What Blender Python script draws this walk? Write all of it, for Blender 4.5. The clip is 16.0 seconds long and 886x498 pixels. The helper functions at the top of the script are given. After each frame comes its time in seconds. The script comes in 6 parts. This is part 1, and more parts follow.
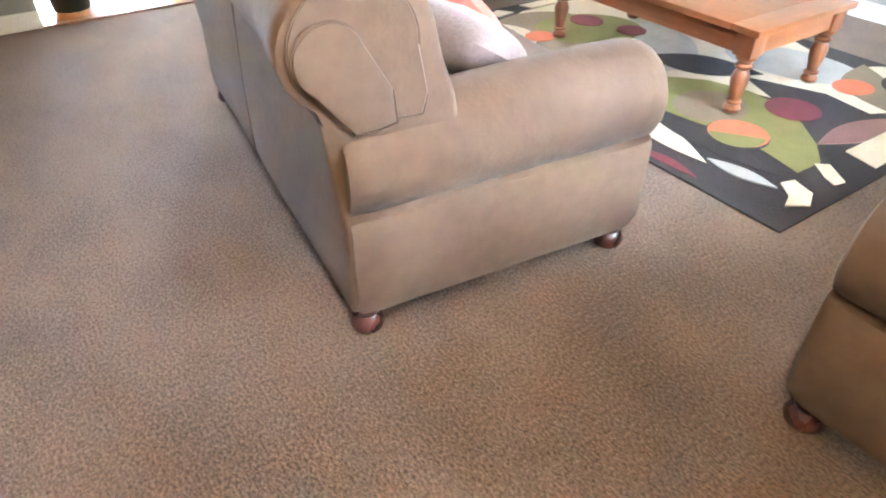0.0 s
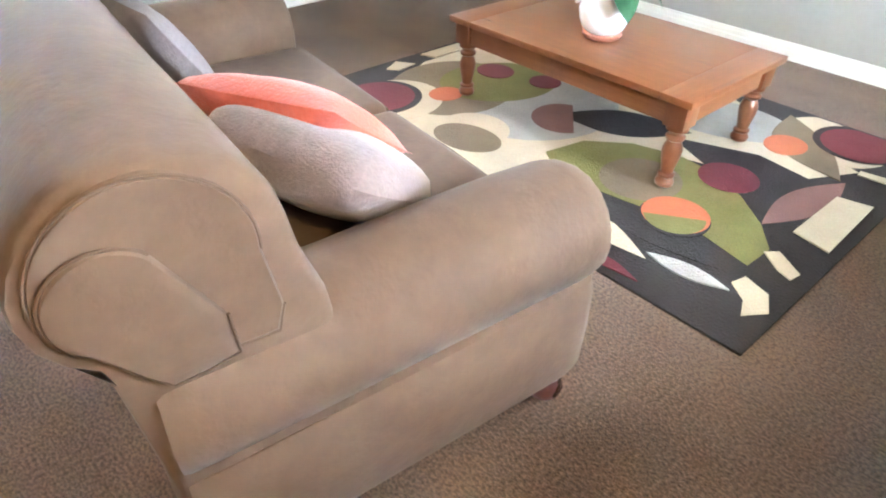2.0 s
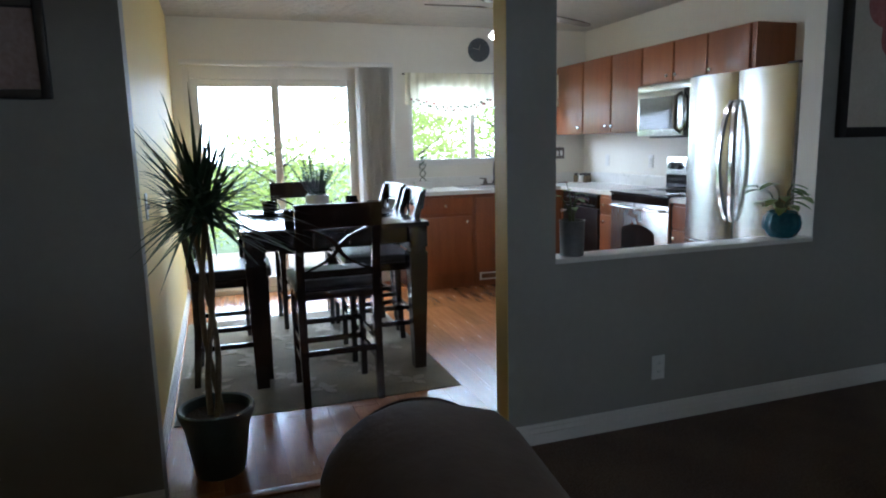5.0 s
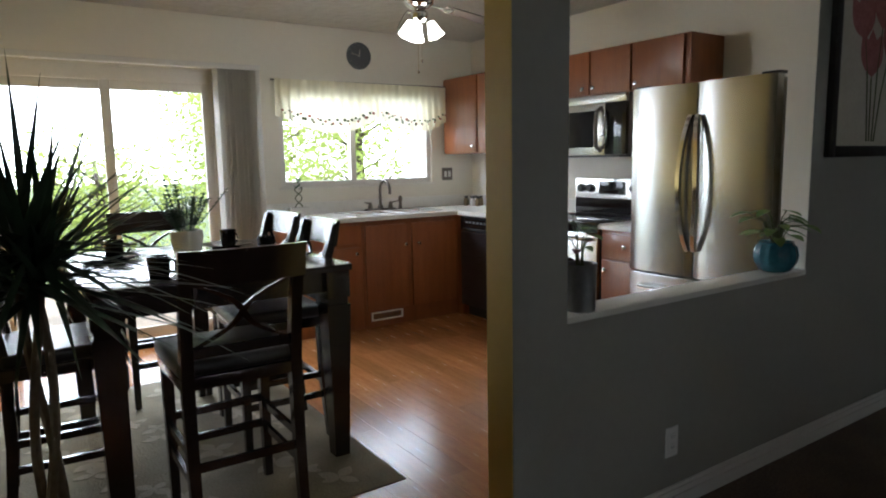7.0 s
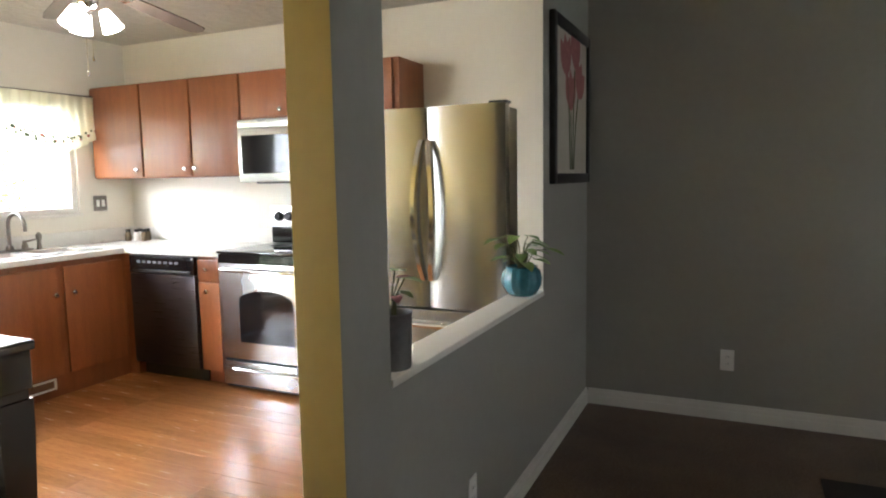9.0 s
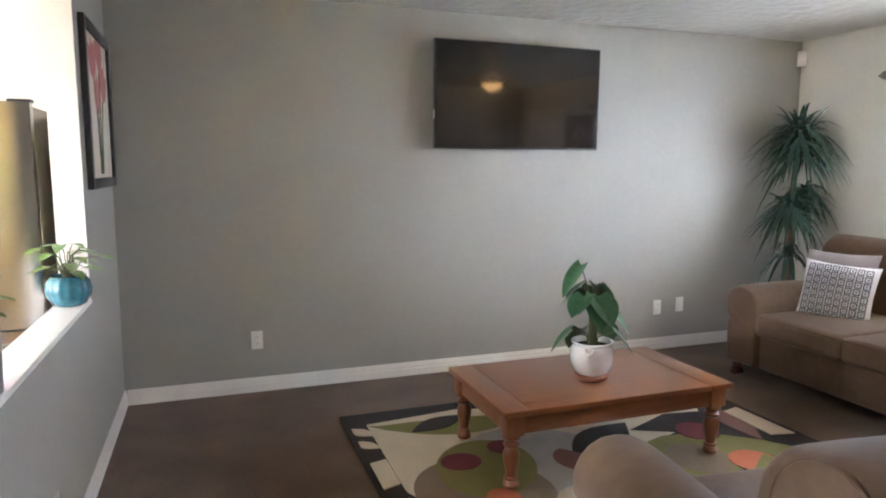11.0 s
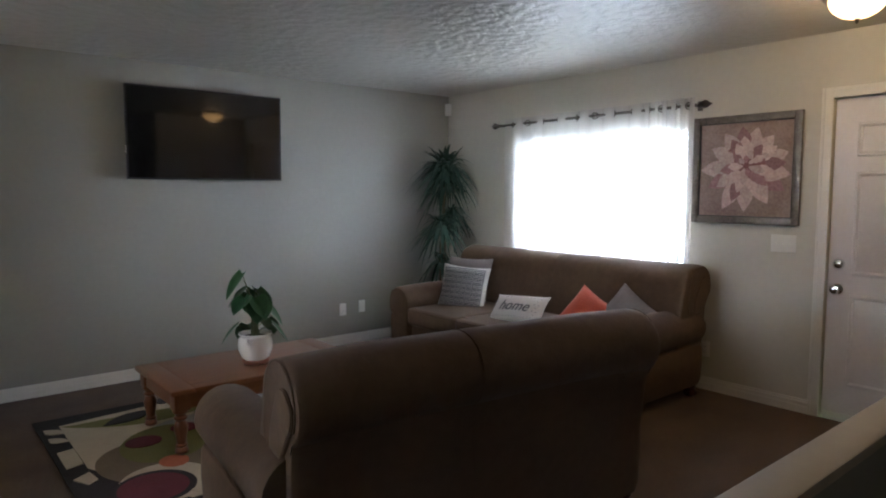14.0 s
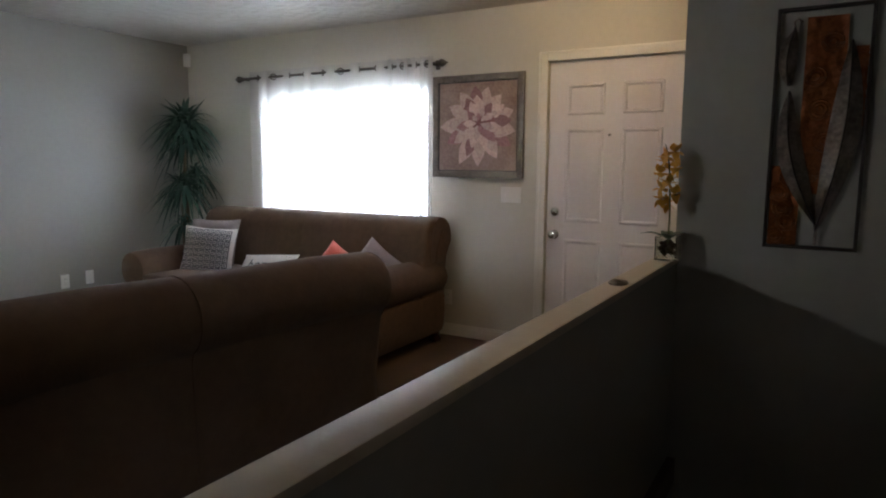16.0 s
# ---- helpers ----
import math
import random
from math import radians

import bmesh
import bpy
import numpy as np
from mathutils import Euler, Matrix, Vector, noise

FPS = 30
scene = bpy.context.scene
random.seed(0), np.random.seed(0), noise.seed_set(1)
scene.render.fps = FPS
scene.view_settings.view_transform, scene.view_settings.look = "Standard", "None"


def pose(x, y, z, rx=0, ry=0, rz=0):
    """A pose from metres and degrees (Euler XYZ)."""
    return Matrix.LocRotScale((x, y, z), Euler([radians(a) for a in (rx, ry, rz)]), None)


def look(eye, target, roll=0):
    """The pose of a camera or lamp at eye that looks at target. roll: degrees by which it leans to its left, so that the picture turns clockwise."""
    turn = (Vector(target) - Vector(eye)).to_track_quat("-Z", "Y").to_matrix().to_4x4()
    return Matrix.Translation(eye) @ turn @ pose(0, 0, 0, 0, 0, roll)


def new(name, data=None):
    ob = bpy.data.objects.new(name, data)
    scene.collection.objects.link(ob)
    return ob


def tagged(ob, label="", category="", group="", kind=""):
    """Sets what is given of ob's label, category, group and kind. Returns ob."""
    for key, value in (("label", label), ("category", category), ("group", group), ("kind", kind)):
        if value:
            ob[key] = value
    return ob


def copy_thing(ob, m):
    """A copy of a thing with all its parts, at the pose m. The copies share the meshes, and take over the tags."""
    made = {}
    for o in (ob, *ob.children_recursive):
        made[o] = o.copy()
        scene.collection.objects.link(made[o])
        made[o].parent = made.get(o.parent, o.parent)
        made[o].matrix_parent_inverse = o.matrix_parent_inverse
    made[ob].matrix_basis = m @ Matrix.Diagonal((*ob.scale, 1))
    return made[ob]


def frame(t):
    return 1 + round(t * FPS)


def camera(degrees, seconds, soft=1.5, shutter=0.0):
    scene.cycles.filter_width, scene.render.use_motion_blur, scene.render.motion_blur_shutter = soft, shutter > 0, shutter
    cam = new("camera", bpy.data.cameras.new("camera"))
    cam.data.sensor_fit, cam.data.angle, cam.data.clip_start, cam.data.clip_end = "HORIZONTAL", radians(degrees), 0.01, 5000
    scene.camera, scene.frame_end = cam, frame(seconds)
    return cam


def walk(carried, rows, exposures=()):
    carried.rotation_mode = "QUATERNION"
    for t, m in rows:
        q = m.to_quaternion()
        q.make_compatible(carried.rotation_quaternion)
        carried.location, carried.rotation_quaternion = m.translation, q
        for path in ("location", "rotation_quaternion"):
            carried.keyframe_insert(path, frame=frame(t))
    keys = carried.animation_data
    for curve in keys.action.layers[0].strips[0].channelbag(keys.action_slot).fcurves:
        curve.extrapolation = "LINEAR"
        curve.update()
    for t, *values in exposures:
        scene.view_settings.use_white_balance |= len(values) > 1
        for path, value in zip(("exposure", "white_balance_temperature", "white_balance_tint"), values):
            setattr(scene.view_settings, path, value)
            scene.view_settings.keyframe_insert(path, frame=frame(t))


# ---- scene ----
# ---- camera and walk ----
cam = camera(68.1, 16.0, soft=2.0)
PATH = [
    (0, (4.278, -4.19, 1.252), (2.965, -3.298, 0.034), 0.2),
    (0.5, (4.222, -4.082, 1.265), (2.947, -3.124, 0.058), 0.3),
    (1, (4.119, -3.937, 1.287), (2.891, -2.887, 0.108), 0.4),
    (1.5, (3.993, -3.859, 1.306), (2.782, -2.719, 0.194), 0.6),
    (2, (3.848, -3.791, 1.302), (2.672, -2.708, 0.102), 1.3),
    (2.5, (3.71, -3.737, 1.344), (2.398, -2.783, 0.175), 1.7),
    (2.8, (3.565, -3.685, 1.358), (2.025, -2.845, 0.408), 0.3),
    (3, (3.477, -3.645, 1.345), (1.815, -2.907, 0.511), -0.3),
    (3.1, (3.451, -3.645, 1.332), (1.738, -2.944, 0.578), -0.55),
    (3.2, (3.415, -3.643, 1.322), (1.656, -2.978, 0.648), -0.8),
    (3.5, (3.238, -3.614, 1.384), (1.4, -2.992, 0.898), -1.8),
    (4, (3.058, -3.684, 1.361), (1.187, -3.092, 0.971), -1.6),
    (4.2, (2.954, -3.712, 1.352), (1.078, -3.122, 0.989), -1.6),
    (6.3, (1.795, -3.734, 1.321), (-0.017, -2.931, 1.056), -0.9),
    (6.5, (1.721, -3.757, 1.336), (-0.064, -2.896, 1.067), -0.9),
    (7, (1.478, -3.828, 1.33), (-0.169, -2.725, 1.063), -1.0),
    (7.5, (1.256, -3.862, 1.341), (-0.211, -2.531, 1.069), -1.0),
    (8, (1.088, -3.804, 1.335), (-0.239, -2.327, 1.098), -0.9),
    (8.2, (1.044, -3.806, 1.318), (-0.198, -2.254, 1.095), -0.8),
    (10.5, (0.515, -4.044, 1.436), (0.759, -2.076, 1.177), -0.5),
    (11, (0.533, -4.212, 1.417), (1.194, -2.34, 1.172), 0.1),
    (11.5, (0.531, -4.408, 1.422), (1.477, -2.661, 1.19), -0.2),
    (12, (0.522, -4.626, 1.435), (1.519, -2.905, 1.225), -0.3),
    (12.5, (0.497, -4.83, 1.431), (1.536, -3.131, 1.249), -0.3),
    (13, (0.5, -5.01, 1.468), (1.606, -3.354, 1.283), -0.3),
    (13.5, (0.544, -5.18, 1.456), (1.724, -3.574, 1.284), -0.1),
    (14, (0.597, -5.343, 1.462), (1.871, -3.812, 1.284), -0.0),
    (14.5, (0.665, -5.437, 1.454), (2.053, -4.008, 1.281), -0.1),
    (15, (0.71, -5.447, 1.432), (2.217, -4.142, 1.268), 0.1),
    (15.5, (0.71, -5.429, 1.374), (2.333, -4.274, 1.19), 0.2),
    (16, (0.749, -5.441, 1.326), (2.461, -4.438, 1.07), 0.4),
]
EXPOSURES = [(0, 5.45, 5100, 9), (1.0, 5.2, 5200, 9), (2.6, 4.9, 5300, 10), (3.1, 4.5, 5000, 10), (3.5, 3.5, 4900, 9), (4.2, 1.4, 4900, 8), (6.3, 0.3, 5700, 10), (8.2, 0.85, 6000, 10),
             (10.4, 3.3, 6300, 16), (11.0, 3.5, 5700, 17), (11.5, 3.5, 5500, 17), (12.5, 2.6, 5500, 14), (14, 2.1, 5500, 15), (16, 2.0, 5600, 15)]
walk(cam, [(t, look(eye, target, roll)) for t, eye, target, roll in PATH], EXPOSURES)

# ---- world, sun and lamps ----
world = bpy.data.worlds.new("sky")
scene.world = world
world.use_nodes = True
sky = world.node_tree.nodes.new("ShaderNodeTexSky")
sky.sky_type, sky.sun_disc = "NISHITA", False
sky.sun_elevation, sky.sun_rotation = radians(64), radians(45)
world.node_tree.links.new(sky.outputs[0], world.node_tree.nodes["Background"].inputs[0])
world.node_tree.nodes["Background"].inputs[1].default_value = 0.15
sun_data = bpy.data.lights.new("sun", "SUN")
sun_data.energy, sun_data.angle, sun_data.color = 5.0, radians(0.5), (1.0, 0.95, 0.87)
sun = new("sun", sun_data)
sun.matrix_world = look((31, 31, 90), (0, 0, 0))


def area_lamp(name, m, w, h, watts, color):
    data = bpy.data.lights.new(name, "AREA")
    data.shape, data.size, data.size_y, data.energy, data.color = "RECTANGLE", w, h, watts, color
    ob = new(name, data)
    ob.matrix_world = m
    return ob


def point_lamp(name, p, watts, color, radius):
    data = bpy.data.lights.new(name, "POINT")
    data.energy, data.color, data.shadow_soft_size = watts, color, radius
    ob = new(name, data)
    ob.location = p
    return ob


# daylight standing in the front window's opening
area_lamp("window_daylight", look((5.42, -1.92, 1.42), (1.6, -0.9, 1.10)), 1.70, 1.12, 19, (0.84, 0.93, 1.0))
# added unseen lamp for sky light over the sliding door, just under the eaves
area_lamp("door_sky_fill", look((-4.70, -3.165, 2.36), (-1.2, -3.165, 0.55)), 2.2, 0.62, 74, (0.95, 0.98, 1.0))
# the lit dome by the front door, and the three bulbs of the ceiling fan
point_lamp("dome_bulb", (4.28, -4.10, 2.345), 2.4, (1.0, 0.68, 0.32), 0.05)
for k in range(3):
    a = radians(40 + 120 * k)
    point_lamp("fan_bulb", (-1.85 + 0.085 * math.cos(a), -1.735 + 0.085 * math.sin(a), 2.06), 2.0, (1.0, 0.93, 0.82), 0.03)


# ---- materials ----
def material(name, c1, c2=None, rough=0.6, metal=0.0, scale=6.0, fine=60.0, bump=0.0, bump_scale=None, sheen=0.0,
             coat=0.0, random_tint=0.0, stretch=(1, 1, 1), detail=4.0, rough_vary=0.08, distance=0.01, mid=0.5, span=0.16, grain=0.45):
    """A surface whose colour wanders between two tones at two scales, with fine relief."""
    m = bpy.data.materials.new(name)
    m.use_nodes = True
    nt = m.node_tree
    n, l = nt.nodes, nt.links
    b = n["Principled BSDF"]
    c2 = c2 or tuple(v * 0.82 for v in c1)
    tc = n.new("ShaderNodeTexCoord")
    mp = n.new("ShaderNodeMapping")
    mp.inputs["Scale"].default_value = stretch
    l.new(tc.outputs["Object"], mp.inputs["Vector"])
    big = n.new("ShaderNodeTexNoise")
    big.inputs["Scale"].default_value, big.inputs["Detail"].default_value = scale, detail
    small = n.new("ShaderNodeTexNoise")
    small.inputs["Scale"].default_value, small.inputs["Detail"].default_value = fine, 3.0
    for node in (big, small):
        l.new(mp.outputs[0], node.inputs["Vector"])
    mix = n.new("ShaderNodeMath")
    mix.operation = "MULTIPLY_ADD"
    mix.inputs[1].default_value = grain
    l.new(small.outputs["Fac"], mix.inputs[0])
    half = n.new("ShaderNodeMath")
    half.operation = "MULTIPLY"
    half.inputs[1].default_value = 1 - grain
    l.new(big.outputs["Fac"], half.inputs[0])
    l.new(half.outputs[0], mix.inputs[2])
    ramp = n.new("ShaderNodeValToRGB")
    ramp.color_ramp.elements[0].position, ramp.color_ramp.elements[1].position = mid - span, mid + span
    ramp.color_ramp.elements[0].color, ramp.color_ramp.elements[1].color = (*c2, 1), (*c1, 1)
    l.new(mix.outputs[0], ramp.inputs[0])
    out = ramp.outputs[0]
    if random_tint:
        info = n.new("ShaderNodeObjectInfo")
        rng = n.new("ShaderNodeMapRange")
        rng.inputs["To Min"].default_value, rng.inputs["To Max"].default_value = 1 - random_tint, 1 + random_tint
        l.new(info.outputs["Random"], rng.inputs["Value"])
        hsv = n.new("ShaderNodeHueSaturation")
        l.new(rng.outputs[0], hsv.inputs["Value"])
        l.new(out, hsv.inputs["Color"])
        out = hsv.outputs[0]
    l.new(out, b.inputs["Base Color"])
    rr = n.new("ShaderNodeMapRange")
    rr.inputs["To Min"].default_value, rr.inputs["To Max"].default_value = max(0.02, rough - rough_vary), min(1, rough + rough_vary)
    l.new(big.outputs["Fac"], rr.inputs["Value"])
    l.new(rr.outputs[0], b.inputs["Roughness"])
    b.inputs["Metallic"].default_value = metal
    b.inputs["Sheen Weight"].default_value = sheen
    b.inputs["Coat Weight"].default_value = coat
    b.inputs["Coat Roughness"].default_value = 0.12
    if bump:
        bn = n.new("ShaderNodeTexNoise")
        bn.inputs["Scale"].default_value, bn.inputs["Detail"].default_value = bump_scale or fine, 3.0
        l.new(mp.outputs[0], bn.inputs["Vector"])
        bp = n.new("ShaderNodeBump")
        bp.inputs["Strength"].default_value, bp.inputs["Distance"].default_value = bump, distance
        l.new(bn.outputs["Fac"], bp.inputs["Height"])
        l.new(bp.outputs[0], b.inputs["Normal"])
    return m


def glow(name, color, strength):
    m = bpy.data.materials.new(name)
    m.use_nodes = True
    b = m.node_tree.nodes["Principled BSDF"]
    b.inputs["Base Color"].default_value = (*color, 1)
    b.inputs["Emission Color"].default_value = (*color, 1)
    b.inputs["Emission Strength"].default_value = strength
    return m


def glass(name, tint=(1, 1, 1), rough=0.0):
    m = bpy.data.materials.new(name)
    m.use_nodes = True
    b = m.node_tree.nodes["Principled BSDF"]
    b.inputs["Base Color"].default_value = (*tint, 1)
    b.inputs["Transmission Weight"].default_value = 1.0
    b.inputs["Roughness"].default_value = rough
    b.inputs["IOR"].default_value = 1.45
    return m


def sheer(name, color, clear):
    """Thin cloth: part open weave, part light let through, part light thrown back."""
    m = bpy.data.materials.new(name)
    m.use_nodes = True
    nt = m.node_tree
    n, l = nt.nodes, nt.links
    out = n["Material Output"]
    dif, tra, see = n.new("ShaderNodeBsdfDiffuse"), n.new("ShaderNodeBsdfTranslucent"), n.new("ShaderNodeBsdfTransparent")
    weave = n.new("ShaderNodeTexNoise")
    weave.inputs["Scale"].default_value = 25
    ramp = n.new("ShaderNodeValToRGB")
    ramp.color_ramp.elements[0].color = (*[v * 0.9 for v in color], 1)
    ramp.color_ramp.elements[1].color = (*color, 1)
    l.new(weave.outputs["Fac"], ramp.inputs[0])
    for d in (dif, tra):
        l.new(ramp.outputs[0], d.inputs["Color"])
    a, b = n.new("ShaderNodeMixShader"), n.new("ShaderNodeMixShader")
    a.inputs[0].default_value = 0.55
    l.new(dif.outputs[0], a.inputs[1])
    l.new(tra.outputs[0], a.inputs[2])
    b.inputs[0].default_value = clear
    l.new(a.outputs[0], b.inputs[1])
    l.new(see.outputs[0], b.inputs[2])
    l.new(b.outputs[0], out.inputs["Surface"])
    return m


WALL = material("wall_paint", (0.325, 0.312, 0.272), (0.30, 0.288, 0.248), 0.55, scale=1.2, fine=25, bump=0.12, bump_scale=120, distance=0.004)
PALE_WALL = material("pale_wall_paint", (0.60, 0.575, 0.50), (0.56, 0.535, 0.46), 0.5, scale=1.2, fine=25, bump=0.12, bump_scale=120, distance=0.004)
WARM_WALL = material("kitchen_paint", (0.74, 0.56, 0.19), (0.70, 0.52, 0.165), 0.5, scale=1.2, fine=25, bump=0.12, bump_scale=120, distance=0.004)
CAP_PAINT = material("ledge_paint", (0.56, 0.49, 0.38), (0.51, 0.44, 0.34), 0.5, scale=1.2, fine=25, bump=0.15, bump_scale=90, distance=0.004)
FAR_WALL = material("cream_paint", (0.80, 0.77, 0.68), (0.77, 0.74, 0.65), 0.5, scale=1.2, fine=25, bump=0.12, bump_scale=120, distance=0.004)
CEILING = material("knockdown_ceiling", (0.52, 0.495, 0.44), (0.46, 0.435, 0.38), 0.40, scale=3, fine=30, bump=0.75, bump_scale=13, distance=0.03)
CARPET = material("carpet_pile", (0.205, 0.132, 0.084), (0.058, 0.035, 0.021), 0.95, scale=2.2, fine=95, bump=0.55, bump_scale=170, sheen=0.1, distance=0.012, span=0.13, grain=0.70, stretch=(1.0, 1.5, 1.0), detail=6.0)
TRIM = material("white_trim", (0.80, 0.78, 0.72), (0.74, 0.72, 0.66), 0.35, scale=4, fine=50, bump=0.05)
DOOR_PAINT = material("door_paint", (0.74, 0.70, 0.70), (0.68, 0.64, 0.64), 0.32, scale=3, fine=40, bump=0.06)
MICROFIBER = material("tan_microfiber", (0.130, 0.078, 0.041), (0.084, 0.048, 0.025), 0.80, scale=4, fine=22, bump=0.12, bump_scale=70, sheen=0.06, distance=0.01, span=0.18)
PIPING = material("tan_piping", (0.105, 0.062, 0.032), (0.08, 0.046, 0.024), 0.8)
FOOT_WOOD = material("dark_cherry_foot", (0.075, 0.018, 0.010), (0.045, 0.010, 0.006), 0.28, coat=0.4)
TABLE_WOOD = material("honey_pine", (0.255, 0.098, 0.034), (0.170, 0.060, 0.020), 0.32, scale=3, fine=22, stretch=(1.0, 14, 14), coat=0.35, bump=0.05)
TABLE_WOOD_Y = material("honey_pine_end", (0.255, 0.098, 0.034), (0.170, 0.060, 0.020), 0.32, scale=3, fine=22, stretch=(14, 1.0, 14), coat=0.35, bump=0.05)
TABLE_WOOD_Z = material("honey_pine_turned", (0.225, 0.082, 0.029), (0.15, 0.050, 0.017), 0.34, scale=3, fine=22, stretch=(14, 14, 1), coat=0.35)
ESPRESSO = material("espresso_wood", (0.030, 0.016, 0.012), (0.018, 0.010, 0.008), 0.24, scale=3, fine=30, stretch=(8, 8, 1), coat=0.4)
LEATHER = material("black_leather", (0.022, 0.020, 0.020), (0.014, 0.013, 0.013), 0.33, bump=0.2, bump_scale=160)
CABINET = material("cherry_cabinet", (0.30, 0.098, 0.030), (0.215, 0.066, 0.019), 0.36, scale=2.5, fine=24, stretch=(9, 9, 1), coat=0.25, random_tint=0.12)
LAMINATE = material("laminate_plank", (0.40, 0.175, 0.060), (0.25, 0.095, 0.030), 0.26, scale=2.5, fine=20, stretch=(1, 12, 1), coat=0.2, random_tint=0.14, rough_vary=0.04)
SEAM = material("dark_seam", (0.055, 0.030, 0.018), rough=0.8)
COUNTER = material("white_laminate_counter", (0.80, 0.79, 0.75), (0.72, 0.71, 0.67), 0.3, scale=20, fine=180)
STEEL = material("brushed_steel", (0.60, 0.60, 0.59), (0.585, 0.585, 0.575), 0.26, metal=1.0, scale=1.5, fine=200, stretch=(1, 1, 0.2), rough_vary=0.03)
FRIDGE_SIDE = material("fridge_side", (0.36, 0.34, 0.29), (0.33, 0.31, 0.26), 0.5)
STEEL_H = material("brushed_steel_band", (0.60, 0.60, 0.59), (0.585, 0.585, 0.575), 0.27, metal=1.0, scale=1.5, fine=200, rough_vary=0.03)
CHROME = material("chrome", (0.75, 0.75, 0.74), (0.70, 0.70, 0.69), 0.12, metal=1.0)
PEWTER = material("pewter", (0.20, 0.18, 0.16), (0.15, 0.13, 0.12), 0.35, metal=1.0)
BLACK_GLOSS = material("black_gloss", (0.012, 0.012, 0.013), (0.010, 0.010, 0.011), 0.08, rough_vary=0.02)
BLACK_PLASTIC = material("black_plastic", (0.02, 0.02, 0.021), rough=0.38)
SCREEN = material("screen", (0.010, 0.009, 0.009), (0.008, 0.008, 0.008), 0.055, rough_vary=0.01)
WHITE_PLASTIC = material("white_plastic", (0.78, 0.77, 0.73), (0.74, 0.73, 0.69), 0.35)
CERAMIC = material("white_ceramic", (0.80, 0.79, 0.76), (0.76, 0.75, 0.72), 0.18, coat=0.5)
TERRACOTTA = material("terracotta", (0.34, 0.15, 0.09), (0.27, 0.11, 0.06), 0.8, bump=0.1)
TEAL = material("teal_glaze", (0.035, 0.17, 0.22), (0.02, 0.11, 0.15), 0.2, coat=0.5, scale=14)
GREY_METAL = material("grey_zinc", (0.30, 0.30, 0.30), (0.22, 0.22, 0.22), 0.45, metal=0.8, scale=10)
DARK_POT = material("dark_green_pot", (0.055, 0.075, 0.07), (0.035, 0.05, 0.047), 0.4)
SOIL = material("soil", (0.05, 0.032, 0.02), (0.025, 0.016, 0.01), 0.95, bump=0.6, bump_scale=60)
LEAF = material("glossy_leaf", (0.045, 0.12, 0.045), (0.022, 0.07, 0.024), 0.34, scale=12, random_tint=0.2)
PALE_LEAF = material("variegated_leaf", (0.28, 0.36, 0.10), (0.08, 0.20, 0.045), 0.4, scale=40, mid=0.52)
DARK_LEAF = material("dark_frond", (0.040, 0.085, 0.055), (0.022, 0.05, 0.033), 0.45, scale=10)
SPIKE_LEAF = material("spiky_leaf", (0.045, 0.085, 0.045), (0.03, 0.055, 0.03), 0.45, scale=10)
RED_LEAF = material("red_leaf", (0.22, 0.035, 0.03), (0.12, 0.02, 0.02), 0.4)
STEM = material("stem", (0.10, 0.13, 0.05), (0.07, 0.08, 0.03), 0.6)
CANE = material("cane", (0.20, 0.15, 0.09), (0.12, 0.09, 0.05), 0.8, bump=0.3, bump_scale=40)
YELLOW_PETAL = material("yellow_petal", (0.72, 0.40, 0.04), (0.55, 0.26, 0.02), 0.55)
GREY_FUR = material("taupe_plush", (0.27, 0.205, 0.185), (0.18, 0.135, 0.12), 0.95, scale=9, fine=90, bump=0.35, bump_scale=190, sheen=0.5, distance=0.006)
TAUPE_CLOTH = material("taupe_cloth", (0.27, 0.23, 0.22), (0.21, 0.18, 0.17), 0.9, bump=0.3, bump_scale=150)
CORAL_CLOTH = material("coral_cloth", (0.62, 0.115, 0.055), (0.50, 0.085, 0.04), 0.88, bump=0.35, bump_scale=130, sheen=0.3)
WHITE_CLOTH = material("white_cloth", (0.74, 0.72, 0.69), (0.67, 0.65, 0.62), 0.9, bump=0.3, bump_scale=150)
INK = material("grey_ink", (0.13, 0.13, 0.15), rough=0.9)
INK_RED = material("rust_ink", (0.36, 0.14, 0.10), rough=0.9)
SHEER = sheer("sheer_curtain", (0.82, 0.79, 0.74), 0.30)
VALANCE = sheer("cream_valance", (0.90, 0.85, 0.66), 0.03)
BLIND = sheer("blind_slat", (0.80, 0.80, 0.78), 0.0)
VERT_BLIND = sheer("vertical_blind", (0.86, 0.85, 0.82), 0.04)
PANE = glass("window_pane")
CLEAR = glass("clear_glass", (0.93, 0.96, 0.95))
DOME = glow("lit_dome", (1.0, 0.55, 0.18), 1.4)
TULIP = glow("lit_shade", (1.0, 0.95, 0.86), 9.0)
FAN_WOOD = material("fan_blade", (0.10, 0.075, 0.06), (0.07, 0.05, 0.04), 0.4, stretch=(1, 10, 1))
FRAME_DARK = material("dark_frame", (0.030, 0.028, 0.027), (0.02, 0.018, 0.017), 0.4)
FRAME_SILVER = material("antique_silver_frame", (0.24, 0.21, 0.18), (0.13, 0.11, 0.095), 0.36, metal=0.6, scale=12)
CANVAS = material("canvas_ground", (0.40, 0.31, 0.27), (0.25, 0.17, 0.15), 0.8, scale=6, bump=0.1, bump_scale=200)
PAPER = material("cream_paper", (0.58, 0.53, 0.44), (0.50, 0.45, 0.36), 0.75, scale=5)
PETAL_A = material("pale_pink_paint", (0.68, 0.57, 0.54), (0.50, 0.35, 0.34), 0.75, scale=30, random_tint=0.15)
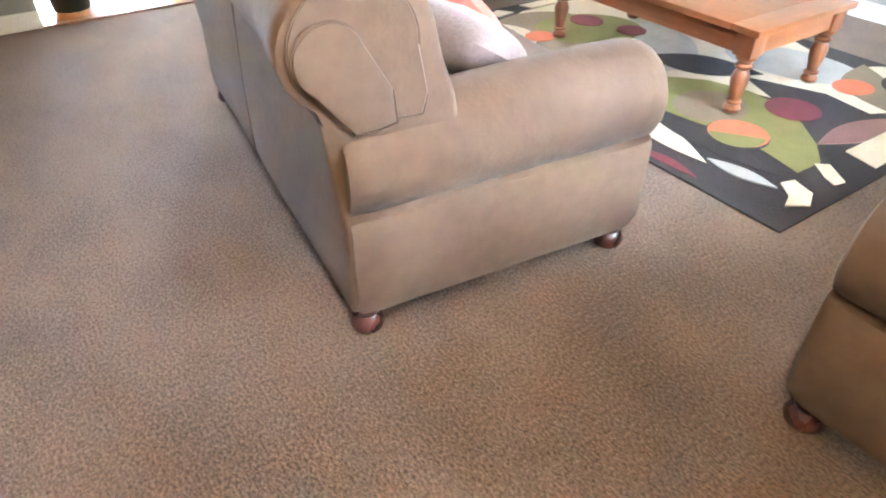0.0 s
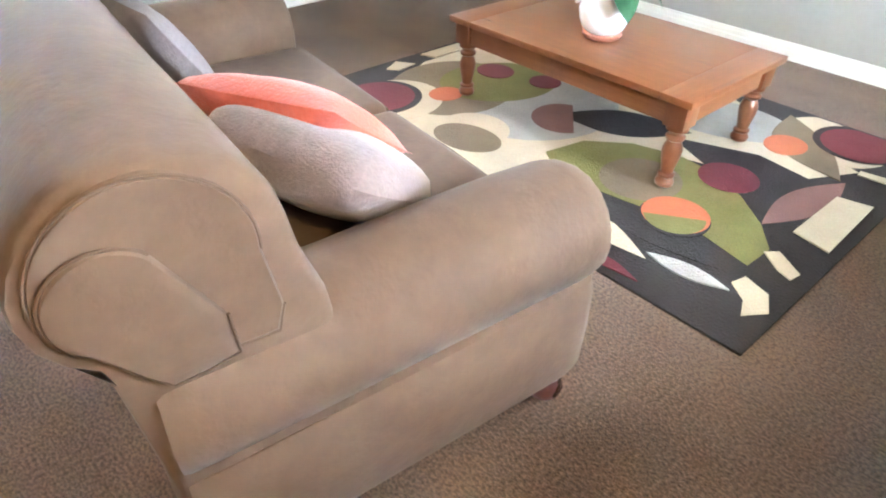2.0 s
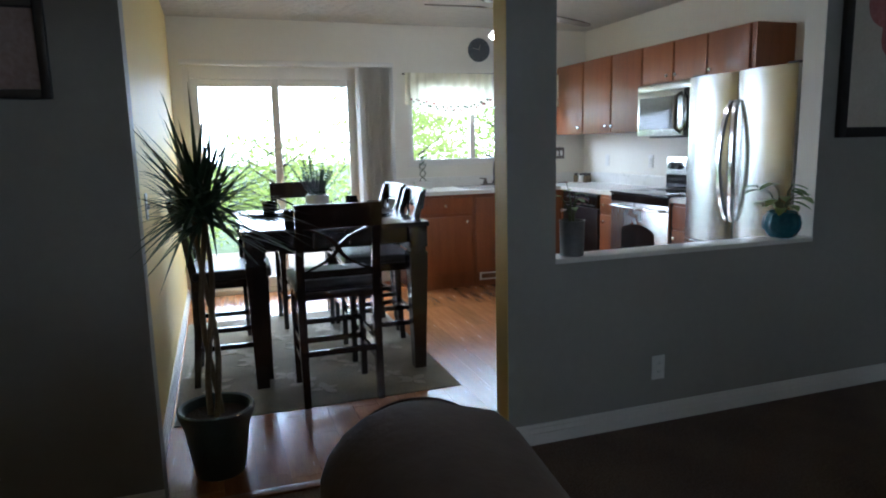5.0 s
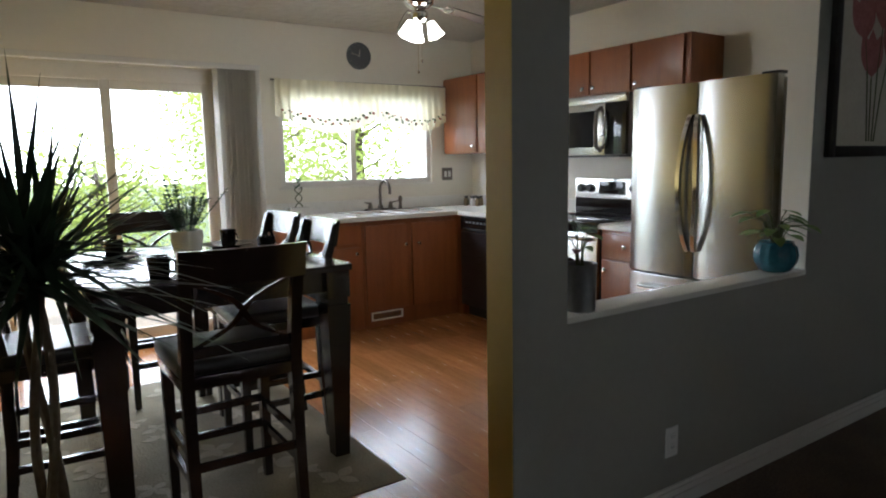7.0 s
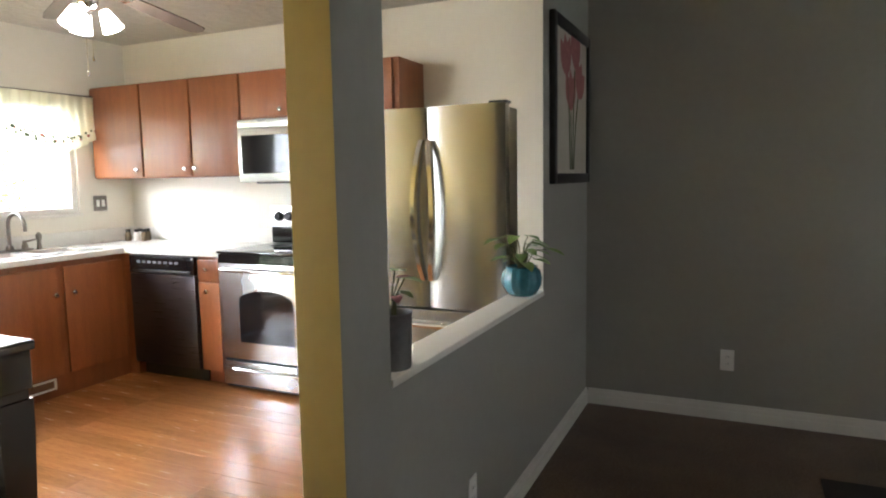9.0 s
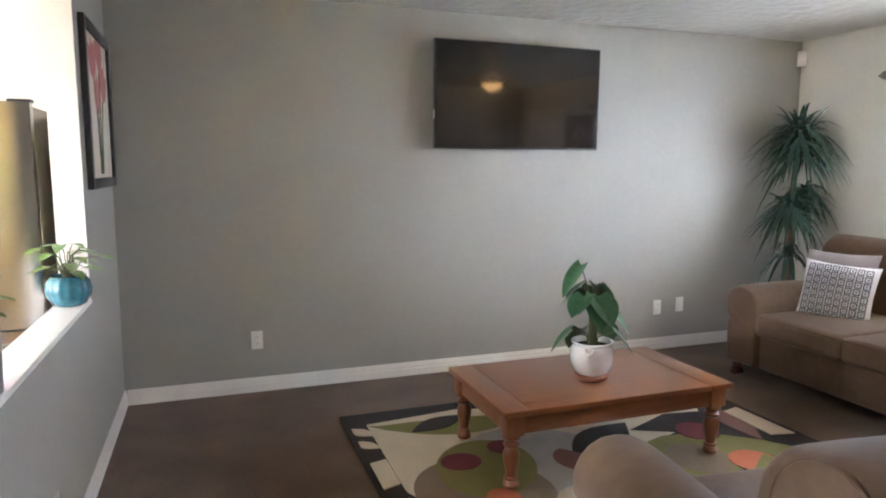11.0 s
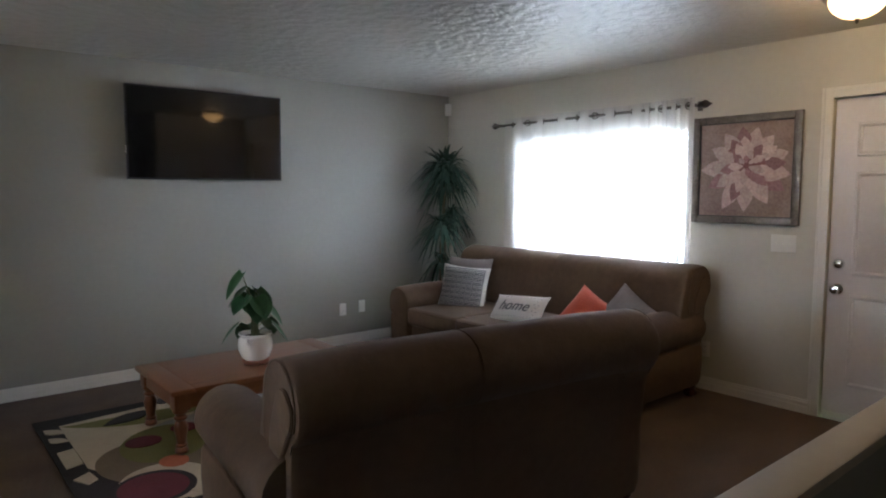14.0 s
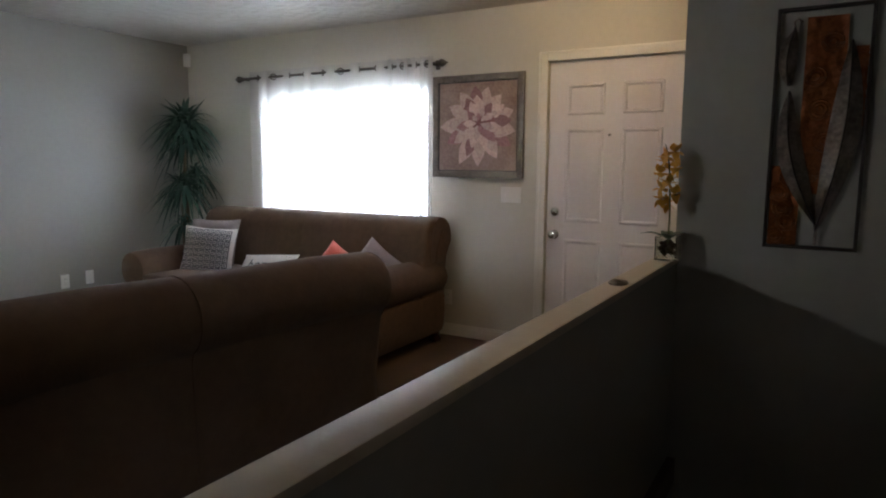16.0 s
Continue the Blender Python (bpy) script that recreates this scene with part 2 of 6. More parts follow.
PETAL_DARK = material("burgundy_paint", (0.30, 0.14, 0.145), (0.19, 0.08, 0.085), 0.75, scale=30, random_tint=0.2)
PETAL_B = material("rose_paint", (0.42, 0.25, 0.26), (0.28, 0.14, 0.15), 0.75, scale=30, random_tint=0.2)
TULIP_RED = material("tulip_red_paint", (0.42, 0.17, 0.15), (0.30, 0.09, 0.08), 0.7, scale=18)
COPPER = material("hammered_copper", (0.40, 0.135, 0.045), (0.15, 0.045, 0.016), 0.36, metal=0.85, scale=14, bump=0.7, bump_scale=18, distance=0.02)
BRONZE = material("bronze_leaf", (0.34, 0.28, 0.23), (0.12, 0.095, 0.075), 0.42, metal=0.6, scale=16, bump=0.6, bump_scale=35)
IRON = material("dark_iron", (0.045, 0.033, 0.026), (0.03, 0.022, 0.018), 0.45, metal=0.6)
RUG_BLACK = material("rug_black", (0.032, 0.026, 0.025), (0.02, 0.016, 0.015), 0.95, fine=150, bump=0.7, bump_scale=110)
RUG_CREAM = material("rug_cream", (0.58, 0.50, 0.36), (0.47, 0.40, 0.28), 0.95, fine=150, bump=0.7, bump_scale=110)
RUG_OLIVE = material("rug_olive", (0.20, 0.19, 0.055), (0.145, 0.135, 0.036), 0.95, fine=150, bump=0.7, bump_scale=110)
RUG_TAUPE = material("rug_taupe", (0.21, 0.16, 0.10), (0.155, 0.115, 0.07), 0.95, fine=150, bump=0.7, bump_scale=110)
RUG_GREY = material("rug_grey", (0.40, 0.39, 0.36), (0.31, 0.30, 0.275), 0.95, fine=150, bump=0.7, bump_scale=110)
RUG_WINE = material("rug_wine", (0.155, 0.026, 0.036), (0.105, 0.017, 0.024), 0.95, fine=150, bump=0.7, bump_scale=110)
RUG_ORANGE = material("rug_orange", (0.52, 0.15, 0.06), (0.41, 0.11, 0.045), 0.95, fine=150, bump=0.7, bump_scale=110)
RUG_MAUVE = material("rug_mauve", (0.22, 0.115, 0.095), (0.16, 0.08, 0.065), 0.95, fine=150, bump=0.7, bump_scale=110)
DINING_RUG = material("dining_rug_pile", (0.27, 0.24, 0.17), (0.17, 0.15, 0.105), 0.95, scale=5, fine=120, bump=0.7, bump_scale=90)
DINING_RUG_2 = material("dining_rug_flower", (0.38, 0.34, 0.26), (0.28, 0.25, 0.19), 0.95, scale=5, fine=120, bump=0.7, bump_scale=90)
GROUND = material("grass_ground", (0.10, 0.14, 0.045), (0.06, 0.085, 0.028), 0.95, scale=0.8, fine=9)
TREE_LEAF = sheer("tree_leaf", (0.40, 0.48, 0.14), 0.0)
BARK = material("bark", (0.10, 0.075, 0.055), (0.06, 0.045, 0.03), 0.9, bump=0.6, bump_scale=25)
DECK = material("deck_board", (0.34, 0.28, 0.22), (0.25, 0.20, 0.15), 0.8, stretch=(12, 1, 1))


# ---- mesh helpers ----
def thing(name, label, category, loc=(0, 0, 0), rz=0, group="", kind=""):
    ob = new(name)
    ob.matrix_basis = pose(*loc, 0, 0, rz)
    ob.empty_display_size = 0.1
    return tagged(ob, label, category, group, kind)


def mesh_of(bm, mat, smooth=True):
    me = bpy.data.meshes.new("m")
    bmesh.ops.recalc_face_normals(bm, faces=bm.faces[:])
    bm.to_mesh(me)
    bm.free()
    me.materials.append(mat)
    if smooth:
        me.polygons.foreach_set("use_smooth", [True] * len(me.polygons))
        me.set_sharp_from_angle(angle=radians(38))
    return me


def part(name, bm, mat, parent=None, label="", smooth=True, m=None):
    ob = new(name, mesh_of(bm, mat, smooth))
    ob.data.name = name
    if parent:
        ob.parent = parent
    if m is not None:
        ob.matrix_basis = m
    return tagged(ob, label)


def structure(name, bm, mat, label="", smooth=True):
    return tagged(part(name, bm, mat, None, label, smooth), "", "", "", "structure")


def box(bm, x0, y0, z0, x1, y1, z1, bevel=0.0, seg=2):
    r = bmesh.ops.create_cube(bm, size=1)
    for v in r["verts"]:
        v.co = Vector(((x0 + x1) / 2 + v.co.x * (x1 - x0), (y0 + y1) / 2 + v.co.y * (y1 - y0), (z0 + z1) / 2 + v.co.z * (z1 - z0)))
    if bevel:
        edges = list({e for v in r["verts"] for e in v.link_edges})
        bmesh.ops.bevel(bm, geom=edges, offset=bevel, segments=seg, affect="EDGES", profile=0.6)
    return bm


def boxes(*rows, bevel=0.0):
    bm = bmesh.new()
    for r in rows:
        box(bm, *r, bevel=bevel)
    return bm


def b1(*r, bevel=0.0, seg=2):
    return box(bmesh.new(), *r, bevel=bevel, seg=seg)


def loft(bm, rings, caps=True, closed=True):
    """Skin a row of rings, each a list of points."""
    made = [[bm.verts.new(p) for p in ring] for ring in rings]
    n = len(made[0])
    for a, b in zip(made, made[1:]):
        for i in range(n if closed else n - 1):
            j = (i + 1) % n
            bm.faces.new((a[i], a[j], b[j], b[i]))
    if caps and closed:
        bm.faces.new(made[0][::-1])
        bm.faces.new(made[-1])
    return bm


def lathe(bm, profile, seg=24, at=(0, 0, 0)):
    rings = []
    for r, z in profile:
        r = max(r, 0.0004)
        rings.append([(at[0] + r * math.cos(2 * math.pi * i / seg), at[1] + r * math.sin(2 * math.pi * i / seg), at[2] + z) for i in range(seg)])
    return loft(bm, rings)


def tube(bm, pts, radius, seg=8, taper=None):
    """A round bar along a row of points."""
    pts = [Vector(p) for p in pts]
    rings, up = [], Vector((0.13, 0.31, 0.94))
    for i, p in enumerate(pts):
        d = (pts[min(i + 1, len(pts) - 1)] - pts[max(i - 1, 0)]).normalized()
        if abs(d.dot(up)) > 0.97:
            up = Vector((0.94, 0.2, 0.1))
        u = d.cross(up).normalized()
        w = u.cross(d)
        up = w
        r = radius if taper is None else radius + (taper - radius) * i / max(1, len(pts) - 1)
        rings.append([p + r * (math.cos(2 * math.pi * k / seg) * u + math.sin(2 * math.pi * k / seg) * w) for k in range(seg)])
    return loft(bm, rings)


def sheet(bm, fn, nu, nv, thick=0.0):
    """A grid of points fn(u, v), u and v from 0 to 1."""
    g = [[bm.verts.new(fn(i / nu, j / nv)) for j in range(nv + 1)] for i in range(nu + 1)]
    faces = [bm.faces.new((g[i][j], g[i + 1][j], g[i + 1][j + 1], g[i][j + 1])) for i in range(nu) for j in range(nv)]
    if thick:
        bmesh.ops.solidify(bm, geom=faces, thickness=thick)
    return bm


def disc(bm, cx, cy, z, rx, ry, rot=0.0, n=40, a0=0.0, a1=360.0):
    """A flat ellipse, or a cut of one, lying at height z."""
    c, s = math.cos(radians(rot)), math.sin(radians(rot))
    full = a1 - a0 >= 360
    pts = []
    for i in range(n if full else n + 1):
        a = radians(a0 + (a1 - a0) * i / n)
        x, y = rx * math.cos(a), ry * math.sin(a)
        pts.append(bm.verts.new((cx + x * c - y * s, cy + x * s + y * c, z)))
    bm.faces.new(pts)
    return bm


def outline(bm, pts, z0, z1):
    """A flat shape, raised from z0 to z1."""
    return loft(bm, [[(x, y, z0) for x, y in pts], [(x, y, z1) for x, y in pts]])


def blade(bm, base, tip, width, droop, bend=0.0, n=6, fold=0.25, point=0.65):
    """A leaf from base to tip, widest in the middle, folded along its rib and drooping."""
    base, tip = Vector(base), Vector(tip)
    d = tip - base
    side = d.cross(Vector((0, 0, 1)))
    side = side.normalized() if side.length > 1e-5 else Vector((1, 0, 0))
    rows = []
    for i in range(n + 1):
        t = i / n
        p = base + d * t + Vector((0, 0, -droop * t * t)) + side * (bend * t * t)
        w = width * max(0.02, math.sin(math.pi * min(1, 0.06 + t ** point * 0.94)) ) / 2
        lift = Vector((0, 0, fold * w))
        rows.append([bm.verts.new(q) for q in (p - side * w + lift, p, p + side * w + lift)])
    for a, b in zip(rows, rows[1:]):
        for k in range(2):
            bm.faces.new((a[k], a[k + 1], b[k + 1], b[k]))
    return bm


def cushion(w, h, d, n=14, pinch=0.07, soft=0.0):
    """A stuffed square lying in the x-z plane, bulging along y, with drawn corners."""
    bm = bmesh.new()

    def side(s):
        def fn(u, v):
            a, b = 2 * u - 1, 2 * v - 1
            edge = (1 - abs(a) ** 2.6) * (1 - abs(b) ** 2.6)
            pull = 1 - pinch * (1 - b * b) * abs(a) ** 3 - soft * a * a * b * b
            pull2 = 1 - pinch * (1 - a * a) * abs(b) ** 3 - soft * a * a * b * b
            wr = 0.006 * noise.noise(Vector((a * 2.3, b * 2.3, s * 3)))
            return Vector((a * w / 2 * pull, s * (d / 2 * max(0, edge) ** (0.55 - soft) + wr * edge), b * h / 2 * pull2))
        return fn
    sheet(bm, side(1), n, n)
    sheet(bm, side(-1), n, n)
    bmesh.ops.remove_doubles(bm, verts=bm.verts[:], dist=0.0015)
    return bm


# ---- large structure ----
W, H = 5.12, 2.44          # living room: front-window wall at x = W, screen wall at y = 0
KX = -3.70                 # far kitchen wall
T = 0.12

structure("floor", boxes((0.0, -4.92, -0.12, W, 0.0, 0.0), (0.0, -7.0, -0.12, 1.05, -4.92, 0.0)), CARPET, "brown cut-pile carpet floor", False)
structure("floor_kitchen", b1(KX, -4.03, -0.12, -0.001, 0.0, -0.004), SEAM, "laminate plank floor in the dining area", False)
structure("ceiling", boxes((KX - T, -7.1, H, W + T, T, H + 0.1)), CEILING, "knockdown textured ceiling", False)
# Unseen roof slab, added so its eaves keep sun off the front window.
structure("roof_sun_shade", b1(KX - T - 0.7, -7.9, H + 0.102, W + T + 0.75, T + 0.7, H + 0.22), TRIM, "unseen overhead slab with eaves, added to shade the front window", False)
structure("wall_north", b1(-0.001, 0.0, -0.12, W + T, T, H), WALL, "greige painted wall behind the screen", False)
structure("wall_kitchen_north", b1(KX - T, 0.0, -0.12, -0.001, T, H), FAR_WALL, "cream kitchen wall", False)
structure("wall_pass_through", boxes((-T, -0.917, 0, 0, 0, H), (-T, -2.366, 0, 0, -0.917, 0.805), (-T, -2.59, 0, 0, -2.366, H)), WALL,
          "greige partition with a pass-through opening", False)
structure("sill_pass_through", b1(-T - 0.004, -2.364, 0.805, 0.004, -0.919, 0.828, bevel=0.004), TRIM, "white painted pass-through ledge")
structure("jamb_post", boxes((-T - 0.003, -2.5935, 0.0, -0.002, -2.5905, H), (-T - 0.003, -2.59, 0.0, -T - 0.0005, -2.368, H)), WARM_WALL, "yellow painted jamb of the opening", False)
structure("jamb_pass_through", boxes((-T - 0.003, -0.9205, 0.829, -0.002, -0.9175, H), (-T - 0.003, -0.917, 0.0, -T - 0.0005, 0.0, H)), FAR_WALL, "cream jamb of the pass-through", False)
structure("wall_hall", b1(-T, -7.0, 0, 0, -3.985, H), WALL, "greige hallway wall", False)
structure("wall_dining_south", b1(KX - T, -4.15, -0.12, -T, -4.03, H), WARM_WALL, "warm cream dining wall", False)
structure("wall_hall_end", b1(-T, -7.1, 0, 1.15, -7.0, H), WALL, "", False)
structure("wall_hall_east", b1(1.05, -7.0, 0, 1.15, -5.90, H), WALL, "", False)
structure("wall_stair_south", b1(1.05, -6.02, -2.6, 3.87, -5.90, H), WALL, "", False)
structure("wall_stair_end", b1(3.75, -5.90, -2.6, 3.87, -4.872, H), WALL, "greige wall over the stairwell", False)
structure("wall_entry_closet", b1(3.87, -4.99, 0, W, -4.872, H), WALL, "", False)
structure("wall_stair_under", boxes((1.05, -4.94, -2.6, 3.75, -4.92, -0.12), (1.03, -5.90, -2.6, 1.05, -4.92, -0.12)), WALL, "", False)
structure("half_wall", b1(1.05, -4.885, 0.0, 3.75, -4.808, 0.905), WALL, "greige half wall beside the stairs", False)
structure("half_wall_cap", b1(1.035, -4.893, 0.905, 3.748, -4.800, 0.93, bevel=0.006), CAP_PAINT, "painted ledge of the half wall")
bm = bmesh.new()
for k in range(12):
    box(bm, 1.05 + 0.225 * k, -5.90, -0.19 * (k + 2) - 0.1, 1.05 + 0.225 * (k + 1) + 0.02, -4.92, -0.19 * (k + 1), bevel=0.01)
structure("stairs", bm, CARPET, "carpeted stairs going down")
# window wall, with openings for window and door
WY0, WY1, WZ0, WZ1 = -2.76, -1.08, 0.86, 1.95
DY0, DY1, DZ = -4.63, -3.715, 2.035
structure("wall_window", boxes((W, WY1, -0.12, W + T, 0.0, H), (W, WY0, -0.12, W + T, WY1, WZ0), (W, WY0, WZ1, W + T, WY1, H),
          (W, DY1, -0.12, W + T, WY0, H), (W, DY0, DZ, W + T, DY1, H), (W, -4.99, -0.12, W + T, DY0, H)), PALE_WALL, "pale cream wall with the front window", False)
# far kitchen wall, with sliding door and sink window
SY0, SY1, SZ = -3.93, -2.40, 2.03
KY0, KY1, KZ0, KZ1 = -1.93, -0.47, 1.135, 1.95
structure("wall_far", boxes((KX - T, -4.15, -0.12, KX, SY0, H), (KX - T, SY0, SZ, KX, SY1, H), (KX - T, SY1, -0.12, KX, KY0, H),
          (KX - T, KY0, -0.12, KX, KY1, KZ0), (KX - T, KY0, KZ1, KX, KY1, H), (KX - T, KY1, -0.12, KX, 0.0, H)), FAR_WALL, "cream kitchen wall with window and sliding door", False)


def baseboard(x0, y0, x1, y1, side):
    """A stepped skirting along a wall; side is the way into the room."""
    bm = bmesh.new()
    for d, z0, z1 in ((0.016, 0.0, 0.050), (0.008, 0.050, 0.056), (0.013, 0.056, 0.076), (0.006, 0.076, 0.080), (0.009, 0.080, 0.092)):
        xs = sorted((x0, x1 + side[0] * d)) if side[0] else sorted((x0, x1))
        ys = sorted((y0, y1 + side[1] * d)) if side[1] else sorted((y0, y1))
        box(bm, xs[0], ys[0], z0, xs[1], ys[1], z1)
    structure("baseboard", bm, TRIM, "white stepped baseboard")


baseboard(0.015, 0, 3.9 + 1.2, 0, (0, -1))
baseboard(0, -2.59, 0, -0.001, (1, 0))
baseboard(0, -6.99, 0, -3.985, (1, 0))
baseboard(W, -3.65, W, -0.015, (-1, 0))
baseboard(KX, -4.03, -T, -4.03, (0, 1))
structure("trim_threshold", b1(-0.02, -3.985, 0.0, 0.03, -2.594, 0.010, bevel=0.004), TABLE_WOOD_Y, "wooden threshold strip")

# front window
win = tagged(new("window_1"), "bright front window with white horizontal blinds", "window", "", "structure")
win.location = (W + 0.06, (WY0 + WY1) / 2, WZ0)
hw, hh = (WY1 - WY0) / 2, WZ1 - WZ0
part("window_frame", boxes((-0.03, -hw, 0, 0.03, -hw + 0.05, hh), (-0.03, hw - 0.05, 0, 0.03, hw, hh), (-0.03, -hw + 0.05, 0, 0.03, hw - 0.05, 0.05),
     (-0.03, -hw + 0.05, hh - 0.05, 0.03, hw - 0.05, hh), (-0.025, -0.03, 0.05, 0.025, 0.03, hh - 0.05), bevel=0.003), TRIM, win)
part("window_sill", b1(-0.11, -hw, -0.02, 0.06, hw, 0.004, bevel=0.005), TRIM, win)
for s in (-1, 1):
    pane = part("pane", b1(-0.003, 0.03 if s > 0 else -hw + 0.05, 0.05, 0.003, hw - 0.05 if s > 0 else -0.03, hh - 0.05), PANE, win, "", False)
    pane.visible_shadow = False
for k in range(22):
    bm = bmesh.new()
    sheet(bm, lambda u, v: Vector((-0.055 - 0.022 * (u - 0.5) * 1.6, -hw + 0.01 + (2 * hw - 0.02) * v, 0.03 + 0.047 * k + 0.012 * (u - 0.5))), 2, 1, thick=0.0015)
    part("blind_slat", bm, BLIND, win, "", False)

# curtain rod and sheer curtains
rod = thing("curtain_rod", "dark metal curtain rod with ball finials above the window", "curtain rod", (W - 0.085, 0, 2.07))
bm = bmesh.new()
tube(bm, [(0, -0.84, 0), (0, -1.9, 0), (0, -2.86, 0)], 0.011, 10)
part("rod", bm, PEWTER, rod)
for y, s in ((-0.84, 1), (-2.86, -1)):
    bm = bmesh.new()
    lathe(bm, [(0.011, 0), (0.02, 0.006), (0.012, 0.016), (0.026, 0.034), (0.031, 0.05), (0.022, 0.07), (0.010, 0.085), (0.004, 0.1)], 14)
    bmesh.ops.rotate(bm, verts=bm.verts[:], cent=(0, 0, 0), matrix=Matrix.Rotation(radians(-90 * s), 3, "X"))
    part("finial", bm, PEWTER, rod, "", True, pose(0, y, 0))
    part("bracket", boxes((-0.01, -0.012, -0.012, 0.083, 0.012, 0.012), (0.077, -0.02, -0.035, 0.083, 0.02, 0.035), bevel=0.003), PEWTER, rod, "", True, pose(0, y - s * 0.03, 0))


def curtain(y0, y1, folds, grommets, swell):
    cu = thing("sheer_curtain", "white sheer grommet curtain hanging from the rod", "curtain", (W - 0.085, 0, 0), group="front window curtains")
    bm = bmesh.new()

    def fn(u, v):
        amp = swell * (0.55 + 0.45 * v)
        y = y0 + (y1 - y0) * u
        ph = 2 * math.pi * folds * u
        return Vector((amp * math.sin(ph) + 0.008 * noise.noise(Vector((u * 9, v * 2, y0))), y + 0.012 * math.sin(2 * ph + 1 + v), 2.125 - v * 1.72))
    sheet(bm, fn, folds * 12, 14)
    part("panel", bm, SHEER, cu)
    for k in range(grommets):
        u = (k + 0.5) / grommets
        bm = bmesh.new()
        rings = []
        for i in range(17):
            a = 2 * math.pi * i / 16
            rings.append((0.0, 0.024 * math.cos(a), 0.024 * math.sin(a)))
        tube(bm, rings, 0.005, 6)
        part("grommet", bm, PEWTER, cu, "dark metal grommet", True, pose(0.0, y0 + (y1 - y0) * u, 2.07, 0, 0, 35 if k % 2 else -35))


curtain(-0.93, -2.42, 6, 8, 0.032)
curtain(-2.40, -2.84, 6, 4, 0.036)

# front door with casing
door = tagged(new("door_1"), "white six-panel front door, closed, with steel knob", "door", "", "structure")
door.location = (W + 0.03, DY0, 0)
dw = DY1 - DY0
bm = bmesh.new()
box(bm, 0, 0.004, 0.008, 0.04, dw - 0.004, DZ - 0.004)
part("leaf", bm, DOOR_PAINT, door)
cols = ((0.145, 0.385), (0.53, 0.77))
for y0, y1 in cols:
    for z0, z1 in ((1.68, 1.865), (0.945, 1.565), (0.24, 0.80)):
        bm = bmesh.new()
        loft(bm, [[(x, a, z) for a, z in ((y0 + i, z0 + i), (y1 - i, z0 + i), (y1 - i, z1 - i), (y0 + i, z1 - i))]
                  for x, i in ((0.0005, -0.012), (-0.010, -0.004), (-0.010, 0.006), (0.0, 0.016), (-0.001, 0.026), (-0.009, 0.052))])
        part("door_panel", bm, DOOR_PAINT, door, "", True)
for z, name in ((0.84, "door_handle"), (1.0, "deadbolt")):
    bm = bmesh.new()
    prof = [(0.033, 0), (0.033, 0.006), (0.014, 0.012), (0.013, 0.032), (0.026, 0.042), (0.030, 0.056), (0.024, 0.068), (0.002, 0.072)] if z < 0.9 else \
        [(0.034, 0), (0.034, 0.008), (0.028, 0.02), (0.022, 0.024), (0.002, 0.025)]
    lathe(bm, prof, 20)
    bmesh.ops.rotate(bm, verts=bm.verts[:], cent=(0, 0, 0), matrix=Matrix.Rotation(radians(-90), 3, "Y"))
    part(name, bm, CHROME, door, "satin steel " + name.replace("_", " "), True, pose(-0.001, dw - 0.065, z))
bm = bmesh.new()
lathe(bm, [(0.010, 0), (0.010, 0.004), (0.005, 0.006), (0.001, 0.006)], 12)
bmesh.ops.rotate(bm, verts=bm.verts[:], cent=(0, 0, 0), matrix=Matrix.Rotation(radians(-90), 3, "Y"))
part("peephole", bm, CHROME, door, "", True, pose(-0.001, dw - 0.435, 1.53))
part("door_bottom_sweep", b1(-0.006, 0.01, 0.01, 0.0, dw - 0.01, 0.045, bevel=0.002), WHITE_PLASTIC, door)
structure("trim_door_casing", boxes((W - 0.014, DY1, 0, W, DY1 + 0.065, DZ + 0.065), (W - 0.014, DY0 - 0.065, 0, W, DY0, DZ + 0.065), (W - 0.014, DY0, DZ, W, DY1, DZ + 0.065),
          (W - 0.019, DY1 + 0.045, 0, W - 0.0141, DY1 + 0.064, DZ + 0.064), (W - 0.019, DY0 - 0.064, DZ + 0.045, W - 0.0141, DY1 + 0.045, DZ + 0.064), bevel=0.002), TRIM, "white door casing")
# Unseen slab behind the leaf, reaching below the floor to block a light leak.
structure("door_light_stop", b1(W + 0.075, DY0, -0.12, W + 0.12, DY1, DZ), DOOR_PAINT, "", False)

# ---- living room: sofas ----


def arm_profile():
    pts = [(0.575, 0.09), (0.555, 0.12), (0.555, 0.30), (0.553, 0.46)]
    for i in range(13):
        a = radians(180 - 18 * i)
        pts.append((0.690 + 0.140 * math.cos(a), 0.50 + 0.135 * math.sin(a)))
    pts += [(0.788, 0.396), (0.766, 0.384), (0.792, 0.375), (0.804, 0.355), (0.808, 0.25), (0.800, 0.12), (0.785, 0.085)]
    return pts


def back_profile():
    pts = [(-0.12, 0.30), (-0.135, 0.50), (-0.158, 0.62), (-0.190, 0.71)]
    for i in range(15):
        a = radians(4 + 16.4 * i)
        pts.append((-0.358 + 0.156 * math.cos(a), 0.765 + 0.146 * math.sin(a)))
    pts += [(-0.452, 0.652), (-0.440, 0.610), (-0.452, 0.35), (-0.454, 0.12), (-0.445, 0.085), (-0.21, 0.085)]
    return pts


def scroll_ring(cy, cz, r, a0, a1, tail):
    """The outline of an end panel: a round head whose tail runs down to the arm."""
    ring = [(cy + r * math.cos(radians(a0 + (a1 - a0) * i / 24)), cz + r * math.sin(radians(a0 + (a1 - a0) * i / 24))) for i in range(25)]
    return ring + tail


